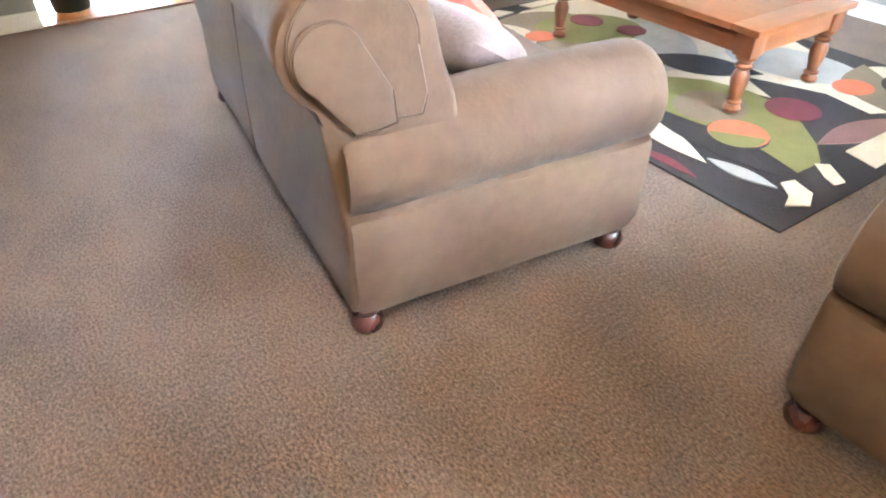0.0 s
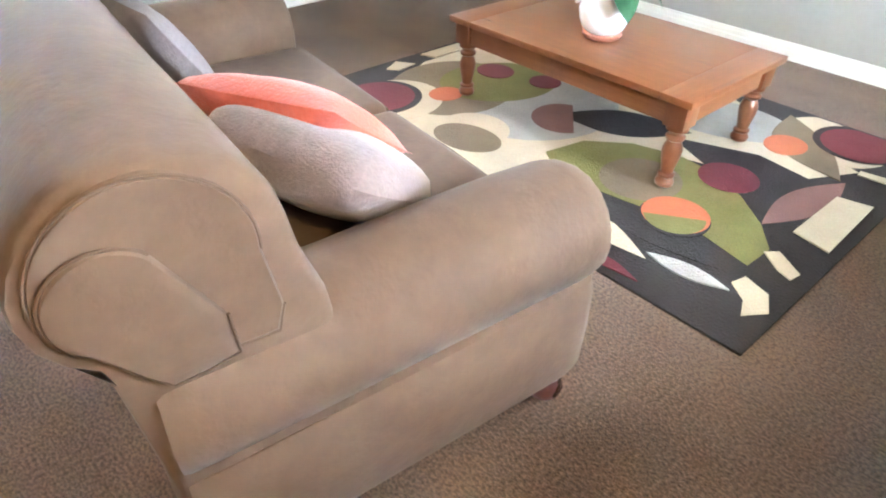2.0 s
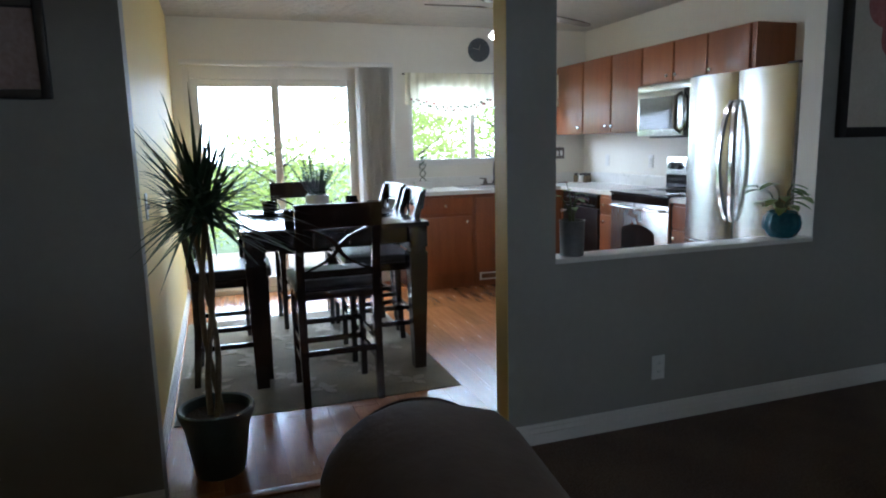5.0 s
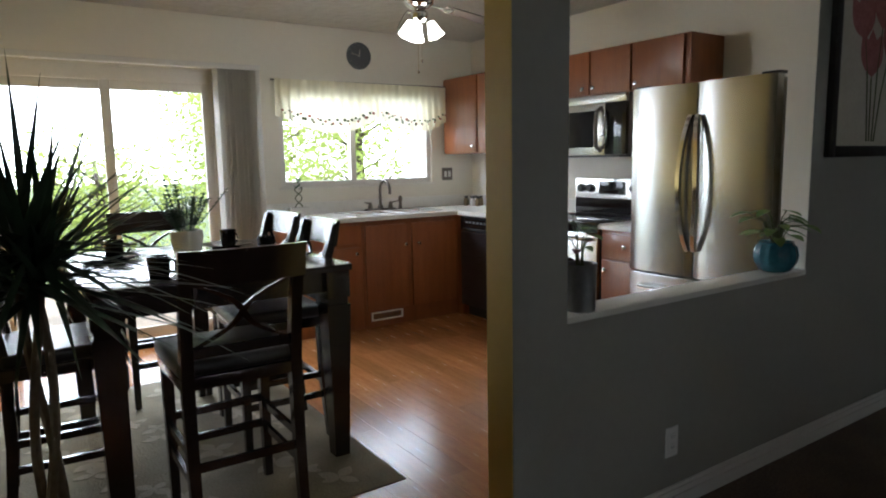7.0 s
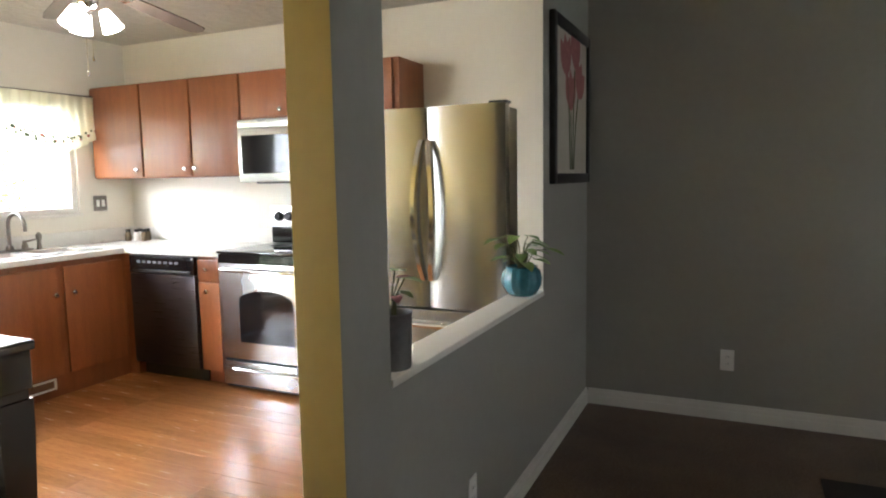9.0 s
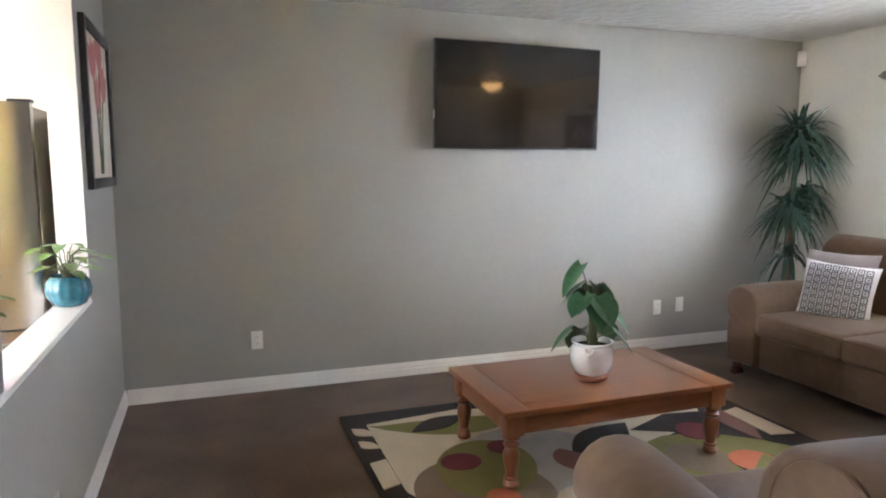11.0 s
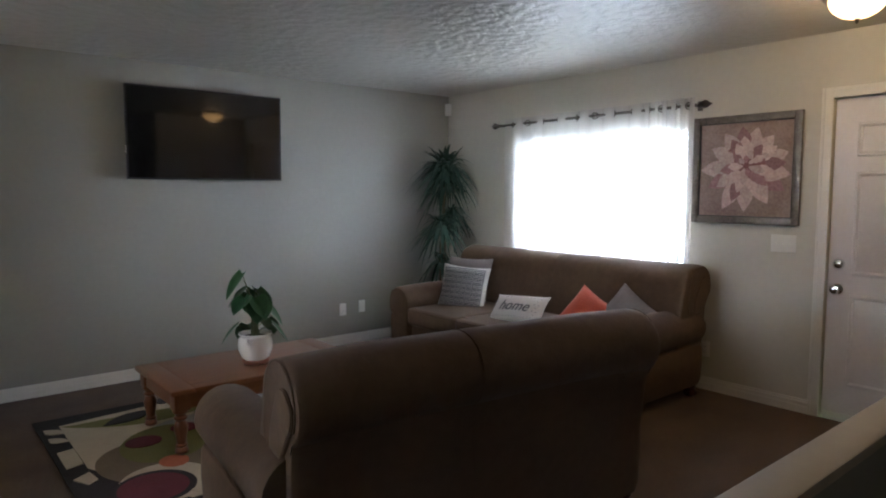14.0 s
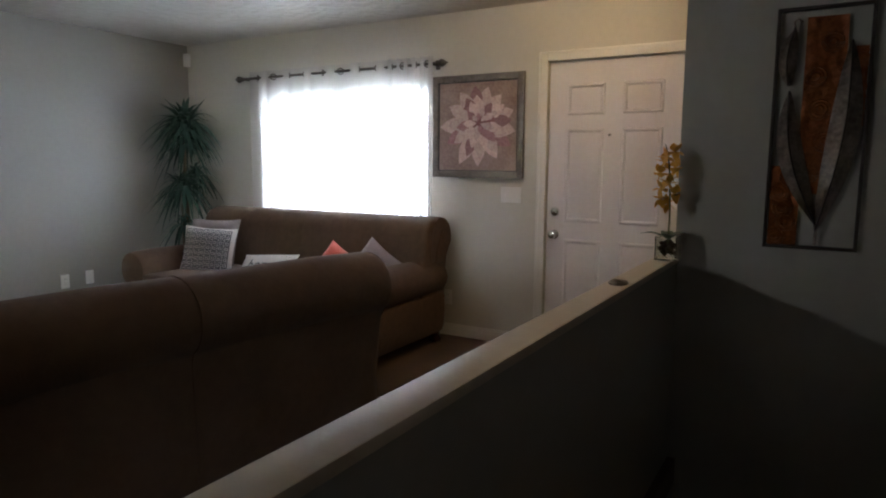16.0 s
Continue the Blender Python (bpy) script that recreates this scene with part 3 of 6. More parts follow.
def shrink(pts, k):
    cx = sum(p[0] for p in pts) / len(pts)
    cz = sum(p[1] for p in pts) / len(pts)
    return [(cx + (x - cx) * k, cz + (z - cz) * k) for x, z in pts]


def sofa(name, label, length, cushions, loc, rz, deep=0.0, seam=0.0, trim_west=0.0, rise=0.0):
    """A roll-arm sofa: faces +y in its own frame; origin on the floor under its middle."""
    so = thing(name, label, "sofa", loc, rz)
    e = length / 2 - 0.83
    for s in (-1, 1):
        bm = bmesh.new()
        prof, rings = arm_profile(), []
        for y, k in ((-0.436, 0.90), (-0.437, 0.95), (-0.425, 0.985), (-0.38, 1.0), (-0.2, 1.0), (0.05, 1.0), (0.28, 1.005), (0.39, 1.0), (0.42, 0.985), (0.437, 0.95), (0.446, 0.84)):
            y += deep if y > 0.3 else 0.55 * deep if y > 0 else 0
            rings.append([(s * (x + e), y + 0.012 * noise.noise(Vector((x * 5, z * 5, 1))), z + (0.006 * math.sin(y * 7) if z > 0.4 else 0)) for x, z in shrink(prof, k)])
        loft(bm, rings)
        arm = part("arm", bm, MICROFIBER, so, "", True)
    hb = e + 0.79
    lo, hi = -hb + trim_west, hb
    bm = bmesh.new()
    prof, rings = back_profile(), []
    for x, k in ((lo, 0.88), (lo + 0.004, 0.94), (lo + 0.014, 0.975), (lo + 0.03, 0.995), (lo + 0.06, 1.0), (lo + 0.12, 1.0), (lo + 0.20, 1.0), (lo + 0.30, 1.0), (seam - 0.25, 1.002), (seam - 0.010, 1.0), (seam, 0.994), (seam + 0.010, 1.0), (seam + 0.25, 1.002),
                 (hi - 0.30, 1.0), (hi - 0.20, 1.0), (hi - 0.12, 1.0), (hi - 0.06, 1.0), (hi - 0.03, 0.995), (hi - 0.014, 0.975), (hi - 0.004, 0.94), (hi, 0.88)):
        flare = 0.045 * max(0.0, 1 - min(x - lo, hi - x) / 0.40) ** 1.5
        rings.append([(x, y - (flare if z > 0.6 and y < -0.3 else 0) + 0.004 * noise.noise(Vector((x * 3, z * 4, 7))), z + (rise if z > 0.6 else 0) + 0.005 * noise.noise(Vector((x * 4, y * 4, 2)))) for y, z in shrink(prof, k)])
    loft(bm, rings)
    back = part("backrest", bm, MICROFIBER, so)
    bm = bmesh.new()
    tube(bm, [(seam, y, z + (rise if z > 0.6 else 0)) for y, z in shrink(prof, 0.998)[1:24]], 0.0032, 6)
    part("seam", bm, PIPING, back)
    for s, end in ((-1, lo), (1, hi)):
        # a gathered band round the head of the roll, and a padded scroll with a broad tail on it
        band = scroll_ring(-0.392, 0.764 + rise, 0.138, -5, 205, [(-0.480, 0.690 + rise), (-0.400, 0.625), (-0.249, 0.618), (-0.236, 0.665)])
        scroll = scroll_ring(-0.448, 0.752 + rise, 0.076, 42, 238, [(-0.440, 0.640), (-0.408, 0.604), (-0.360, 0.604), (-0.312, 0.614), (-0.318, 0.690)])
        for name, ring, steps in (("end_band", band, ((-0.03, 1.0), (0.001, 1.0), (0.006, 0.97), (0.004, 0.90))), ("scroll_panel", scroll, ((-0.02, 1.0), (0.007, 1.0), (0.015, 0.95), (0.018, 0.80)))):
            bm = bmesh.new()
            loft(bm, [[(end + s * (o + 0.0035 * noise.noise(Vector((y * 26, z * 26, 5)))), y, z) for y, z in shrink(ring, k)] for o, k in steps])
            panel = part(name, bm, MICROFIBER, back)
            bm = bmesh.new()
            tube(bm, [(end + s * (steps[1][0] + 0.002), y, z) for y, z in shrink(ring, 1.003)], 0.0026, 6)
            part("piping", bm, PIPING, panel)
    sw = 2 * (e + 0.555)
    part("seat_base", b1(-sw / 2, -0.30, 0.085, sw / 2, 0.40 + deep, 0.31, bevel=0.02), MICROFIBER, so)
    cw = sw / cushions
    for k in range(cushions):
        bm = b1(-cw / 2 + 0.004, -0.27, -0.07, cw / 2 - 0.004, 0.455 + deep, 0.085, bevel=0.045, seg=4)
        for v in bm.verts:
            if v.co.z > 0.05:
                v.co.z += 0.022 * (1 - (2 * v.co.x / cw) ** 2) * (1 - ((v.co.y - 0.09) / 0.37) ** 2)
        cush = part("seat_cushion", bm, MICROFIBER, so, "", True, pose(-sw / 2 + cw * (k + 0.5), 0, 0.385))
        bm = bmesh.new()
        tube(bm, [(-cw / 2 + 0.02, 0.447 + deep, 0.062), (0, 0.452 + deep, 0.066), (cw / 2 - 0.02, 0.447 + deep, 0.062)], 0.005, 6)
        part("piping", bm, PIPING, cush)
    for sx in (-1, 1):
        for y in (-0.40, 0.395):
            bm = bmesh.new()
            lathe(bm, [(0.028, 0.0), (0.042, 0.010), (0.047, 0.028), (0.040, 0.048), (0.030, 0.058), (0.036, 0.066), (0.036, 0.088)], 18)
            part("foot", bm, FOOT_WOOD, so, "dark turned bun foot", True, pose(sx * (e + 0.74), y + (deep if y > 0 else 0), 0))
    return so


sofa("loveseat", "tan microfiber roll-arm loveseat with dark bun feet, on carpet", 1.79, 2, (2.345, -3.146, 0), -6.5, 0.02, -0.08, 0.05, 0.02)
sofa("couch", "tan microfiber roll-arm couch under the front window", 2.42, 3, (4.49, -1.83, 0), 90, 0.15, 0.0, 0.0, 0.035)


def pillow(name, label, mat, w, h, d, m, group=""):
    th = thing(name, label, "pillow", group=group)
    th.matrix_basis = m
    part("cover", cushion(w, h, d, 18, 0.01, 0.15) if mat is GREY_FUR else cushion(w, h, d), mat, th)
    return th


# on the loveseat
pillow("throw_pillow", "taupe plush throw pillow leaning on the loveseat back", GREY_FUR, 0.49, 0.36, 0.19, pose(2.74, -3.14, 0.585, 58, 3, 16), "loveseat pillows")
pillow("throw_pillow", "coral cloth throw pillow on the loveseat", CORAL_CLOTH, 0.44, 0.37, 0.15, pose(2.60, -3.11, 0.63, 52, -3, 22), "loveseat pillows")
pillow("throw_pillow", "taupe cloth pillow at the far arm of the loveseat", TAUPE_CLOTH, 0.36, 0.36, 0.12, pose(1.93, -3.16, 0.64, 34, 4, 8), "loveseat pillows")
# on the couch
pillow("throw_pillow", "taupe cloth pillow behind a white pillow on the couch", TAUPE_CLOTH, 0.46, 0.44, 0.14, pose(4.54, -0.95, 0.645, -20, 0, -72), "couch pillows")
white = pillow("throw_pillow", "white pillow with a printed grid of small squares", WHITE_CLOTH, 0.44, 0.42, 0.15, pose(4.38, -1.08, 0.60, -18, 4, -62), "couch pillows")


def on_cushion(a, b, w, h, d, lift, s=-1):
    edge = (1 - abs(a) ** 2.6) * (1 - abs(b) ** 2.6)
    return (a * w / 2, s * (d / 2 * max(0, edge) ** 0.55 + lift), b * h / 2)


bm = bmesh.new()
for i in range(8):
    for j in range(8):
        a, b = -0.86 + 1.72 * (i + 0.5) / 8, -0.86 + 1.72 * (j + 0.5) / 8
        for da, db, wa, wb in ((0, -0.080, 0.092, 0.020), (0, 0.080, 0.092, 0.020), (-0.075, 0, 0.017, 0.060), (0.075, 0, 0.017, 0.060), (0, 0, 0.026, 0.026)):
            q = [on_cushion(a + da + sx * wa, b + db + sy * wb, 0.44, 0.42, 0.15, 0.009) for sx, sy in ((-1, -1), (1, -1), (1, 1), (-1, 1))]
            bm.faces.new([bm.verts.new(p) for p in q])
tagged(part("printed_grid", bm, INK, white, "grey printed squares", False), "", "", "", "stuff")
home = pillow("throw_pillow", "small white oblong pillow printed with the word home", WHITE_CLOTH, 0.52, 0.27, 0.13, pose(4.24, -1.87, 0.54, -40, -4, -86), "couch pillows")
text = bpy.data.curves.new("word", "FONT")
text.body, text.size, text.align_x, text.align_y, text.shear, text.extrude = "home", 0.125, "CENTER", "CENTER", 0.3, 0.001
word_ob = bpy.data.objects.new("word", text)
word_mesh = bpy.data.meshes.new_from_object(word_ob)
bpy.data.objects.remove(word_ob)
for v in word_mesh.vertices:
    x, y, z = v.co
    v.co = Vector(on_cushion(x / 0.25, y / 0.135, 0.50, 0.27, 0.13, 0.005 + z))
word_mesh.materials.append(INK)
word = new("lettering", word_mesh)
word.parent = home
bm = bmesh.new()
for i in range(16):
    for j in range(9):
        a, b = -0.9 + 1.8 * (i + 0.5 * (j % 2)) / 16, -0.85 + 1.7 * j / 8
        if abs(b) > 0.45 or abs(a) > 0.72:
            q = [on_cushion(a + sx * 0.018, b + sy * 0.03, 0.50, 0.27, 0.13, 0.005) for sx, sy in ((-1, 0), (0, -1), (1, 0), (0, 1))]
            bm.faces.new([bm.verts.new(p) for p in q])
tagged(part("printed_dots", bm, INK, home, "", False), "", "", "", "stuff")
pillow("throw_pillow", "coral cloth throw pillow leaning on the couch", CORAL_CLOTH, 0.36, 0.35, 0.14, pose(4.42, -2.38, 0.55, -32, 26, -92), "couch pillows")
pillow("throw_pillow", "taupe cloth throw pillow leaning on the couch", TAUPE_CLOTH, 0.38, 0.37, 0.14, pose(4.50, -2.66, 0.565, -28, 30, -96), "couch pillows")

# ---- coffee table ----
ct = thing("coffee_table", "honey-stained wooden coffee table with turned legs, on the rug", "coffee table", (2.28, -1.43, 0.012))
part("tabletop", b1(-0.48, -0.35, 0.345, 0.48, 0.35, 0.372, bevel=0.004), TABLE_WOOD, ct)
for s in (-1, 1):
    part("end_board", b1(min(s * 0.481, s * 0.61), -0.35, 0.345, max(s * 0.481, s * 0.61), 0.35, 0.372, bevel=0.004), TABLE_WOOD_Y, ct)
    part("side_apron", b1(-0.50, s * 0.305 - 0.01, 0.255, 0.50, s * 0.305 + 0.01, 0.344, bevel=0.002), TABLE_WOOD, ct)
    part("end_apron", b1(s * 0.565 - 0.01, -0.26, 0.255, s * 0.565 + 0.01, 0.26, 0.344, bevel=0.002), TABLE_WOOD_Y, ct)
    for r in (-1, 1):
        bm = b1(s * 0.545 - 0.043, r * 0.285 - 0.043, 0.25, s * 0.545 + 0.043, r * 0.285 + 0.043, 0.344, bevel=0.004)
        lathe(bm, [(0.022, 0.0), (0.034, 0.008), (0.037, 0.022), (0.030, 0.034), (0.024, 0.040), (0.033, 0.046), (0.033, 0.054), (0.023, 0.060), (0.027, 0.085),
                   (0.036, 0.130), (0.038, 0.155), (0.031, 0.178), (0.023, 0.190), (0.035, 0.198), (0.037, 0.208), (0.026, 0.216), (0.030, 0.226), (0.042, 0.236), (0.040, 0.252)], 22, (s * 0.545, r * 0.285, 0))
        part("leg", bm, TABLE_WOOD_Z, ct, "turned leg")


def heart_leaf(bm, base, tip, width):
    """A broad leaf with a notched base, cupped along its rib."""
    base, tip = Vector(base), Vector(tip)
    d = tip - base
    side = d.cross(Vector((0, 0, 1))).normalized()
    nrm = side.cross(d).normalized()
    rows = []
    for i in range(8):
        t = i / 7
        w = width / 2 * (math.sin(math.pi * (0.22 + 0.78 * t)) ** 0.8) if t < 1 else 0.001
        p = base + d * t - nrm * (0.12 * width * math.sin(math.pi * t)) * 0.3
        drop = Vector((0, 0, -0.35 * d.length * t * t))
        back = d * (-0.16 * (1 - t) ** 3)
        rows.append([bm.verts.new(q) for q in (p - side * w + nrm * w * 0.22 + back + drop, p - side * w * 0.5 + nrm * w * 0.03 + back * 0.4 + drop, p + drop,
                                               p + side * w * 0.5 + nrm * w * 0.03 + back * 0.4 + drop, p + side * w + nrm * w * 0.22 + back + drop)])
    for a, b in zip(rows, rows[1:]):
        for k in range(4):
            bm.faces.new((a[k], a[k + 1], b[k + 1], b[k]))


pp = thing("potted_plant", "green broad-leaved plant in a white ceramic pot on the coffee table", "potted plant", (2.28, -1.48, 0.384))
bm = bmesh.new()
lathe(bm, [(0.070, 0.0), (0.078, 0.006), (0.082, 0.012), (0.082, 0.022), (0.076, 0.026), (0.030, 0.026)], 28)
part("saucer", bm, TERRACOTTA, pp, "terracotta saucer")
bm = bmesh.new()
lathe(bm, [(0.070, 0.027), (0.088, 0.045), (0.104, 0.085), (0.108, 0.12), (0.102, 0.155), (0.092, 0.172), (0.096, 0.178), (0.104, 0.186), (0.102, 0.192), (0.092, 0.190), (0.086, 0.172), (0.084, 0.165), (0.001, 0.160)], 32)
pot = part("pot", bm, CERAMIC, pp)
for s in (-1, 1):
    bm = bmesh.new()
    tube(bm, [(s * 0.098, -0.02, 0.165), (s * 0.118, -0.012, 0.150), (s * 0.122, 0.0, 0.142), (s * 0.118, 0.012, 0.150), (s * 0.098, 0.02, 0.165)], 0.008, 8)
    part("lug", bm, CERAMIC, pot, "", True, pose(0, 0, 0, 0, 0, 50))
bm = bmesh.new()
lathe(bm, [(0.084, 0.158), (0.084, 0.166), (0.04, 0.170), (0.001, 0.171)], 20)
part("soil", bm, SOIL, pp)
rnd = random.Random(4)
for k in range(15):
    a = radians(360 * k / 15 * 2.618)
    hgt = 0.30 + 0.24 * rnd.random() if k < 11 else 0.17 + 0.10 * rnd.random()
    rad = (0.02 + 0.075 * rnd.random()) if k < 11 else 0.09 + 0.04 * rnd.random()
    top = Vector((rad * math.cos(a), rad * math.sin(a), hgt + 0.05))
    bm = bmesh.new()
    tube(bm, [(0.02 * math.cos(a), 0.02 * math.sin(a), 0.16), (0.25 * top.x, 0.25 * top.y, 0.16 + (top.z - 0.16) * 0.6), top], 0.0045, 6, 0.0025)
    stem = part("stem", bm, STEM, pp)
    bm = bmesh.new()
    ln = 0.115 + 0.04 * rnd.random()
    heart_leaf(bm, top, top + Vector((math.cos(a), math.sin(a), -0.45 - 0.6 * rnd.random())).normalized() * ln, 0.10 + 0.04 * rnd.random())
    part("leaf", bm, LEAF, stem)

# ---- screen on the wall ----
tv = thing("television", "wall-mounted flat black television, switched off", "television", (2.54, -0.085, 1.545))
tv.matrix_basis = pose(2.54, -0.085, 1.545, 0.9, 0, 1.3)
bm = b1(-0.62, -0.018, 0.0, 0.62, 0.018, 0.70, bevel=0.004)
part("casing", bm, BLACK_PLASTIC, tv)
part("screen", b1(-0.609, -0.0200, 0.014, 0.609, -0.0185, 0.689), SCREEN, tv, "dark glossy screen", False)
part("wall_mount", boxes((-0.22, 0.018, 0.15, 0.22, 0.083, 0.55), bevel=0.004), BLACK_PLASTIC, tv)
part("side_label", b1(-0.6215, -0.010, 0.19, -0.6202, 0.008, 0.25), WHITE_PLASTIC, tv, "", False)


def wall_plate(name, label, category, x, y, z, rz, kind_, wide=1):
    """A cover plate on a wall; it faces -y before the turn rz."""
    th = thing(name, label, category, (x, y, z), rz)
    w = 0.035 + 0.023 * (wide - 1)
    part("plate", b1(-w, -0.006, -0.058, w, 0, 0.058, bevel=0.003), WHITE_PLASTIC, th)
    for k in range(wide):
        cx = (k - (wide - 1) / 2) * 0.046
        if kind_ == "outlet":
            for s in (-1, 1):
                bm = b1(-0.016, -0.0085, s * 0.020 - 0.014, 0.016, -0.005, s * 0.020 + 0.014, bevel=0.002)
                sk = part("socket", bm, WHITE_PLASTIC, th)
                part("slots", boxes((-0.007, -0.0092, s * 0.02 - 0.004, -0.005, -0.0086, s * 0.02 + 0.006), (0.005, -0.0092, s * 0.02 - 0.004, 0.007, -0.0086, s * 0.02 + 0.006)), BLACK_PLASTIC, sk, "", False)
        else:
            part("toggle", boxes((cx - 0.005, -0.016, -0.012, cx + 0.005, -0.005, 0.006), bevel=0.002), WHITE_PLASTIC, th)
    return th


wall_plate("outlet", "white duplex outlet on the greige wall", "outlet", 0.772, -0.0005, 0.335, 0, "outlet")
wall_plate("outlet", "white duplex outlet on the greige wall", "outlet", 3.803, -0.0005, 0.335, 0, "outlet")
wall_plate("cable_plate", "white cover plate on the greige wall", "outlet", 4.015, -0.0005, 0.345, 0, "switch")
wall_plate("outlet", "white duplex outlet under the pass-through", "outlet", 0.0005, -1.823, 0.27, 90, "outlet")
wall_plate("outlet", "white duplex outlet beside the couch", "outlet", W - 0.0005, -2.93, 0.30, -90, "outlet")
wall_plate("light_switch", "white triple light switch beside the door", "light switch", W - 0.0005, -3.45, 1.11, -90, "switch", 3)
sensor = thing("alarm_sensor", "small white alarm sensor in the wall corner", "alarm sensor", (W - 0.03, -0.03, 2.30), -45)
part("body", b1(-0.032, -0.03, -0.06, 0.032, 0.02, 0.06, bevel=0.01), WHITE_PLASTIC, sensor)
part("lens", b1(-0.022, -0.036, -0.045, 0.022, -0.029, 0.0, bevel=0.004), WHITE_PLASTIC, sensor)

# ---- area rug, patterned in inlaid shapes ----
rug = thing("area_rug", "black rug with olive, cream, wine and orange modern shapes", "rug", (0, 0, 0))
RX0, RX1, RY0, RY1 = 1.17, 3.47, -2.325, -0.63
part("field", b1(RX0, RY0, 0.0005, RX1, RY1, 0.010, bevel=0.004), RUG_BLACK, rug, "black pile field")
rug_level = [0.0104]


def inlay(name, mat, pts):
    z = rug_level[0]
    rug_level[0] += 0.00012
    bm = bmesh.new()
    inside = [(min(max(x, RX0 + 0.03), RX1 - 0.03), min(max(y, RY0 + 0.02), RY1 - 0.02)) for x, y in pts]
    outline(bm, inside, 0.008, z)
    return part(name, bm, mat, rug, "", False)


def ell(cx, cy, rx, ry, rot=0, a0=0, a1=360, n=36):
    c, s = math.cos(radians(rot)), math.sin(radians(rot))
    out = []
    for i in range(n):
        a = radians(a0 + (a1 - a0) * i / (n if a1 - a0 >= 360 else n - 1))
        x, y = rx * math.cos(a), ry * math.sin(a)
        out.append((cx + x * c - y * s, cy + x * s + y * c))
    return out


def lens(x0, y0, x1, y1, bulge, bulge2=None, n=12):
    """A leaf between two tips."""
    bulge2 = -bulge if bulge2 is None else bulge2
    dx, dy = x1 - x0, y1 - y0
    side = [(x0 + dx * i / n - dy * bulge * math.sin(math.pi * i / n), y0 + dy * i / n + dx * bulge * math.sin(math.pi * i / n)) for i in range(n + 1)]
    return side + [(x0 + dx * i / n - dy * bulge2 * math.sin(math.pi * i / n), y0 + dy * i / n + dx * bulge2 * math.sin(math.pi * i / n)) for i in range(n - 1, 0, -1)]


inlay("cream_ground", RUG_CREAM, [(1.29, -0.80), (2.4, -0.68), (3.28, -1.03), (3.10, -1.36), (2.60, -1.52), (2.45, -2.28), (1.60, -2.28), (1.29, -1.6)])
inlay("olive_sweep", RUG_OLIVE, [(1.29, -0.82)] + lens(1.29, -0.84, 2.25, -0.95, 0.04, -0.20)[1:])
inlay("grey_sweep", RUG_GREY, ell(1.98, -1.52, 0.40, 0.42, 10))
inlay("grey_sweep", RUG_GREY, ell(2.65, -1.00, 0.33, 0.20, 15))
inlay("taupe_sweep", RUG_TAUPE, ell(1.62, -1.70, 0.30, 0.34, 20))
inlay("olive_oval", RUG_OLIVE, ell(1.72, -1.48, 0.24, 0.30, -25))
inlay("black_sweep", RUG_BLACK, [(2.62, -1.34), (2.95, -1.20), (3.25, -1.25), (3.29, -1.75), (3.05, -1.62), (2.85, -1.45)])
inlay("olive_band", RUG_OLIVE, [(2.36, -1.86), (2.40, -1.66), (2.55, -1.52), (2.74, -1.46), (2.90, -1.48), (3.06, -1.56), (3.20, -1.68), (3.29, -1.80), (3.285, -1.94), (3.12, -1.90), (2.98, -1.88), (2.80, -1.92), (2.60, -1.95), (2.45, -1.92)])
inlay("taupe_disc", RUG_TAUPE, ell(2.74, -1.74, 0.155, 0.165))
inlay("cream_sweep", RUG_CREAM, lens(2.50, -2.05, 3.05, -2.16, 0.10, -0.12))
inlay("black_sweep", RUG_BLACK, lens(2.62, -2.02, 3.26, -2.02, 0.13, -0.09))
inlay("black_oval", RUG_BLACK, lens(2.16, -1.54, 2.66, -1.24, 0.22))
inlay("mauve_half", RUG_MAUVE, ell(2.20, -1.56, 0.14, 0.15, 40, 70, 290, 22))
inlay("cream_oval", RUG_CREAM, ell(2.02, -1.94, 0.16, 0.15))
inlay("taupe_half", RUG_TAUPE, ell(2.06, -2.02, 0.16, 0.11, 10))
inlay("cream_ring", RUG_CREAM, ell(1.56, -2.02, 0.22, 0.24))
inlay("black_ring", RUG_BLACK, ell(1.50, -2.05, 0.19, 0.20))
inlay("wine_disc", RUG_WINE, ell(1.49, -2.05, 0.165, 0.17))
inlay("cream_ring", RUG_CREAM, ell(3.10, -0.83, 0.23, 0.24))
inlay("taupe_sweep", RUG_TAUPE, lens(2.86, -0.72, 3.26, -1.16, 0.10, -0.28))
inlay("black_ring", RUG_BLACK, ell(3.18, -0.79, 0.175, 0.18))
inlay("wine_disc", RUG_WINE, ell(3.19, -0.79, 0.155, 0.155))
inlay("orange_disc", RUG_ORANGE, ell(2.98, -1.03, 0.085, 0.10))
inlay("orange_disc", RUG_ORANGE, ell(1.67, -1.79, 0.075, 0.085))
inlay("wine_disc", RUG_WINE, ell(2.96, -1.47, 0.115, 0.115))
inlay("black_rim", RUG_BLACK, ell(2.975, -1.875, 0.125, 0.125))
inlay("orange_disc", RUG_ORANGE, ell(2.97, -1.86, 0.12, 0.12))
inlay("olive_half", RUG_OLIVE, ell(2.975, -1.875, 0.108, 0.108, 35, 180, 360, 22))
inlay("wine_disc", RUG_WINE, ell(1.62, -1.40, 0.10, 0.09))
inlay("wine_disc", RUG_WINE, ell(1.88, -1.31, 0.08, 0.08))
inlay("mauve_leaf", RUG_MAUVE, lens(3.20, -1.68, 3.28, -1.16, 0.14))
inlay("grey_leaf", RUG_GREY, lens(3.03, -2.13, 3.31, -2.10, 0.13))
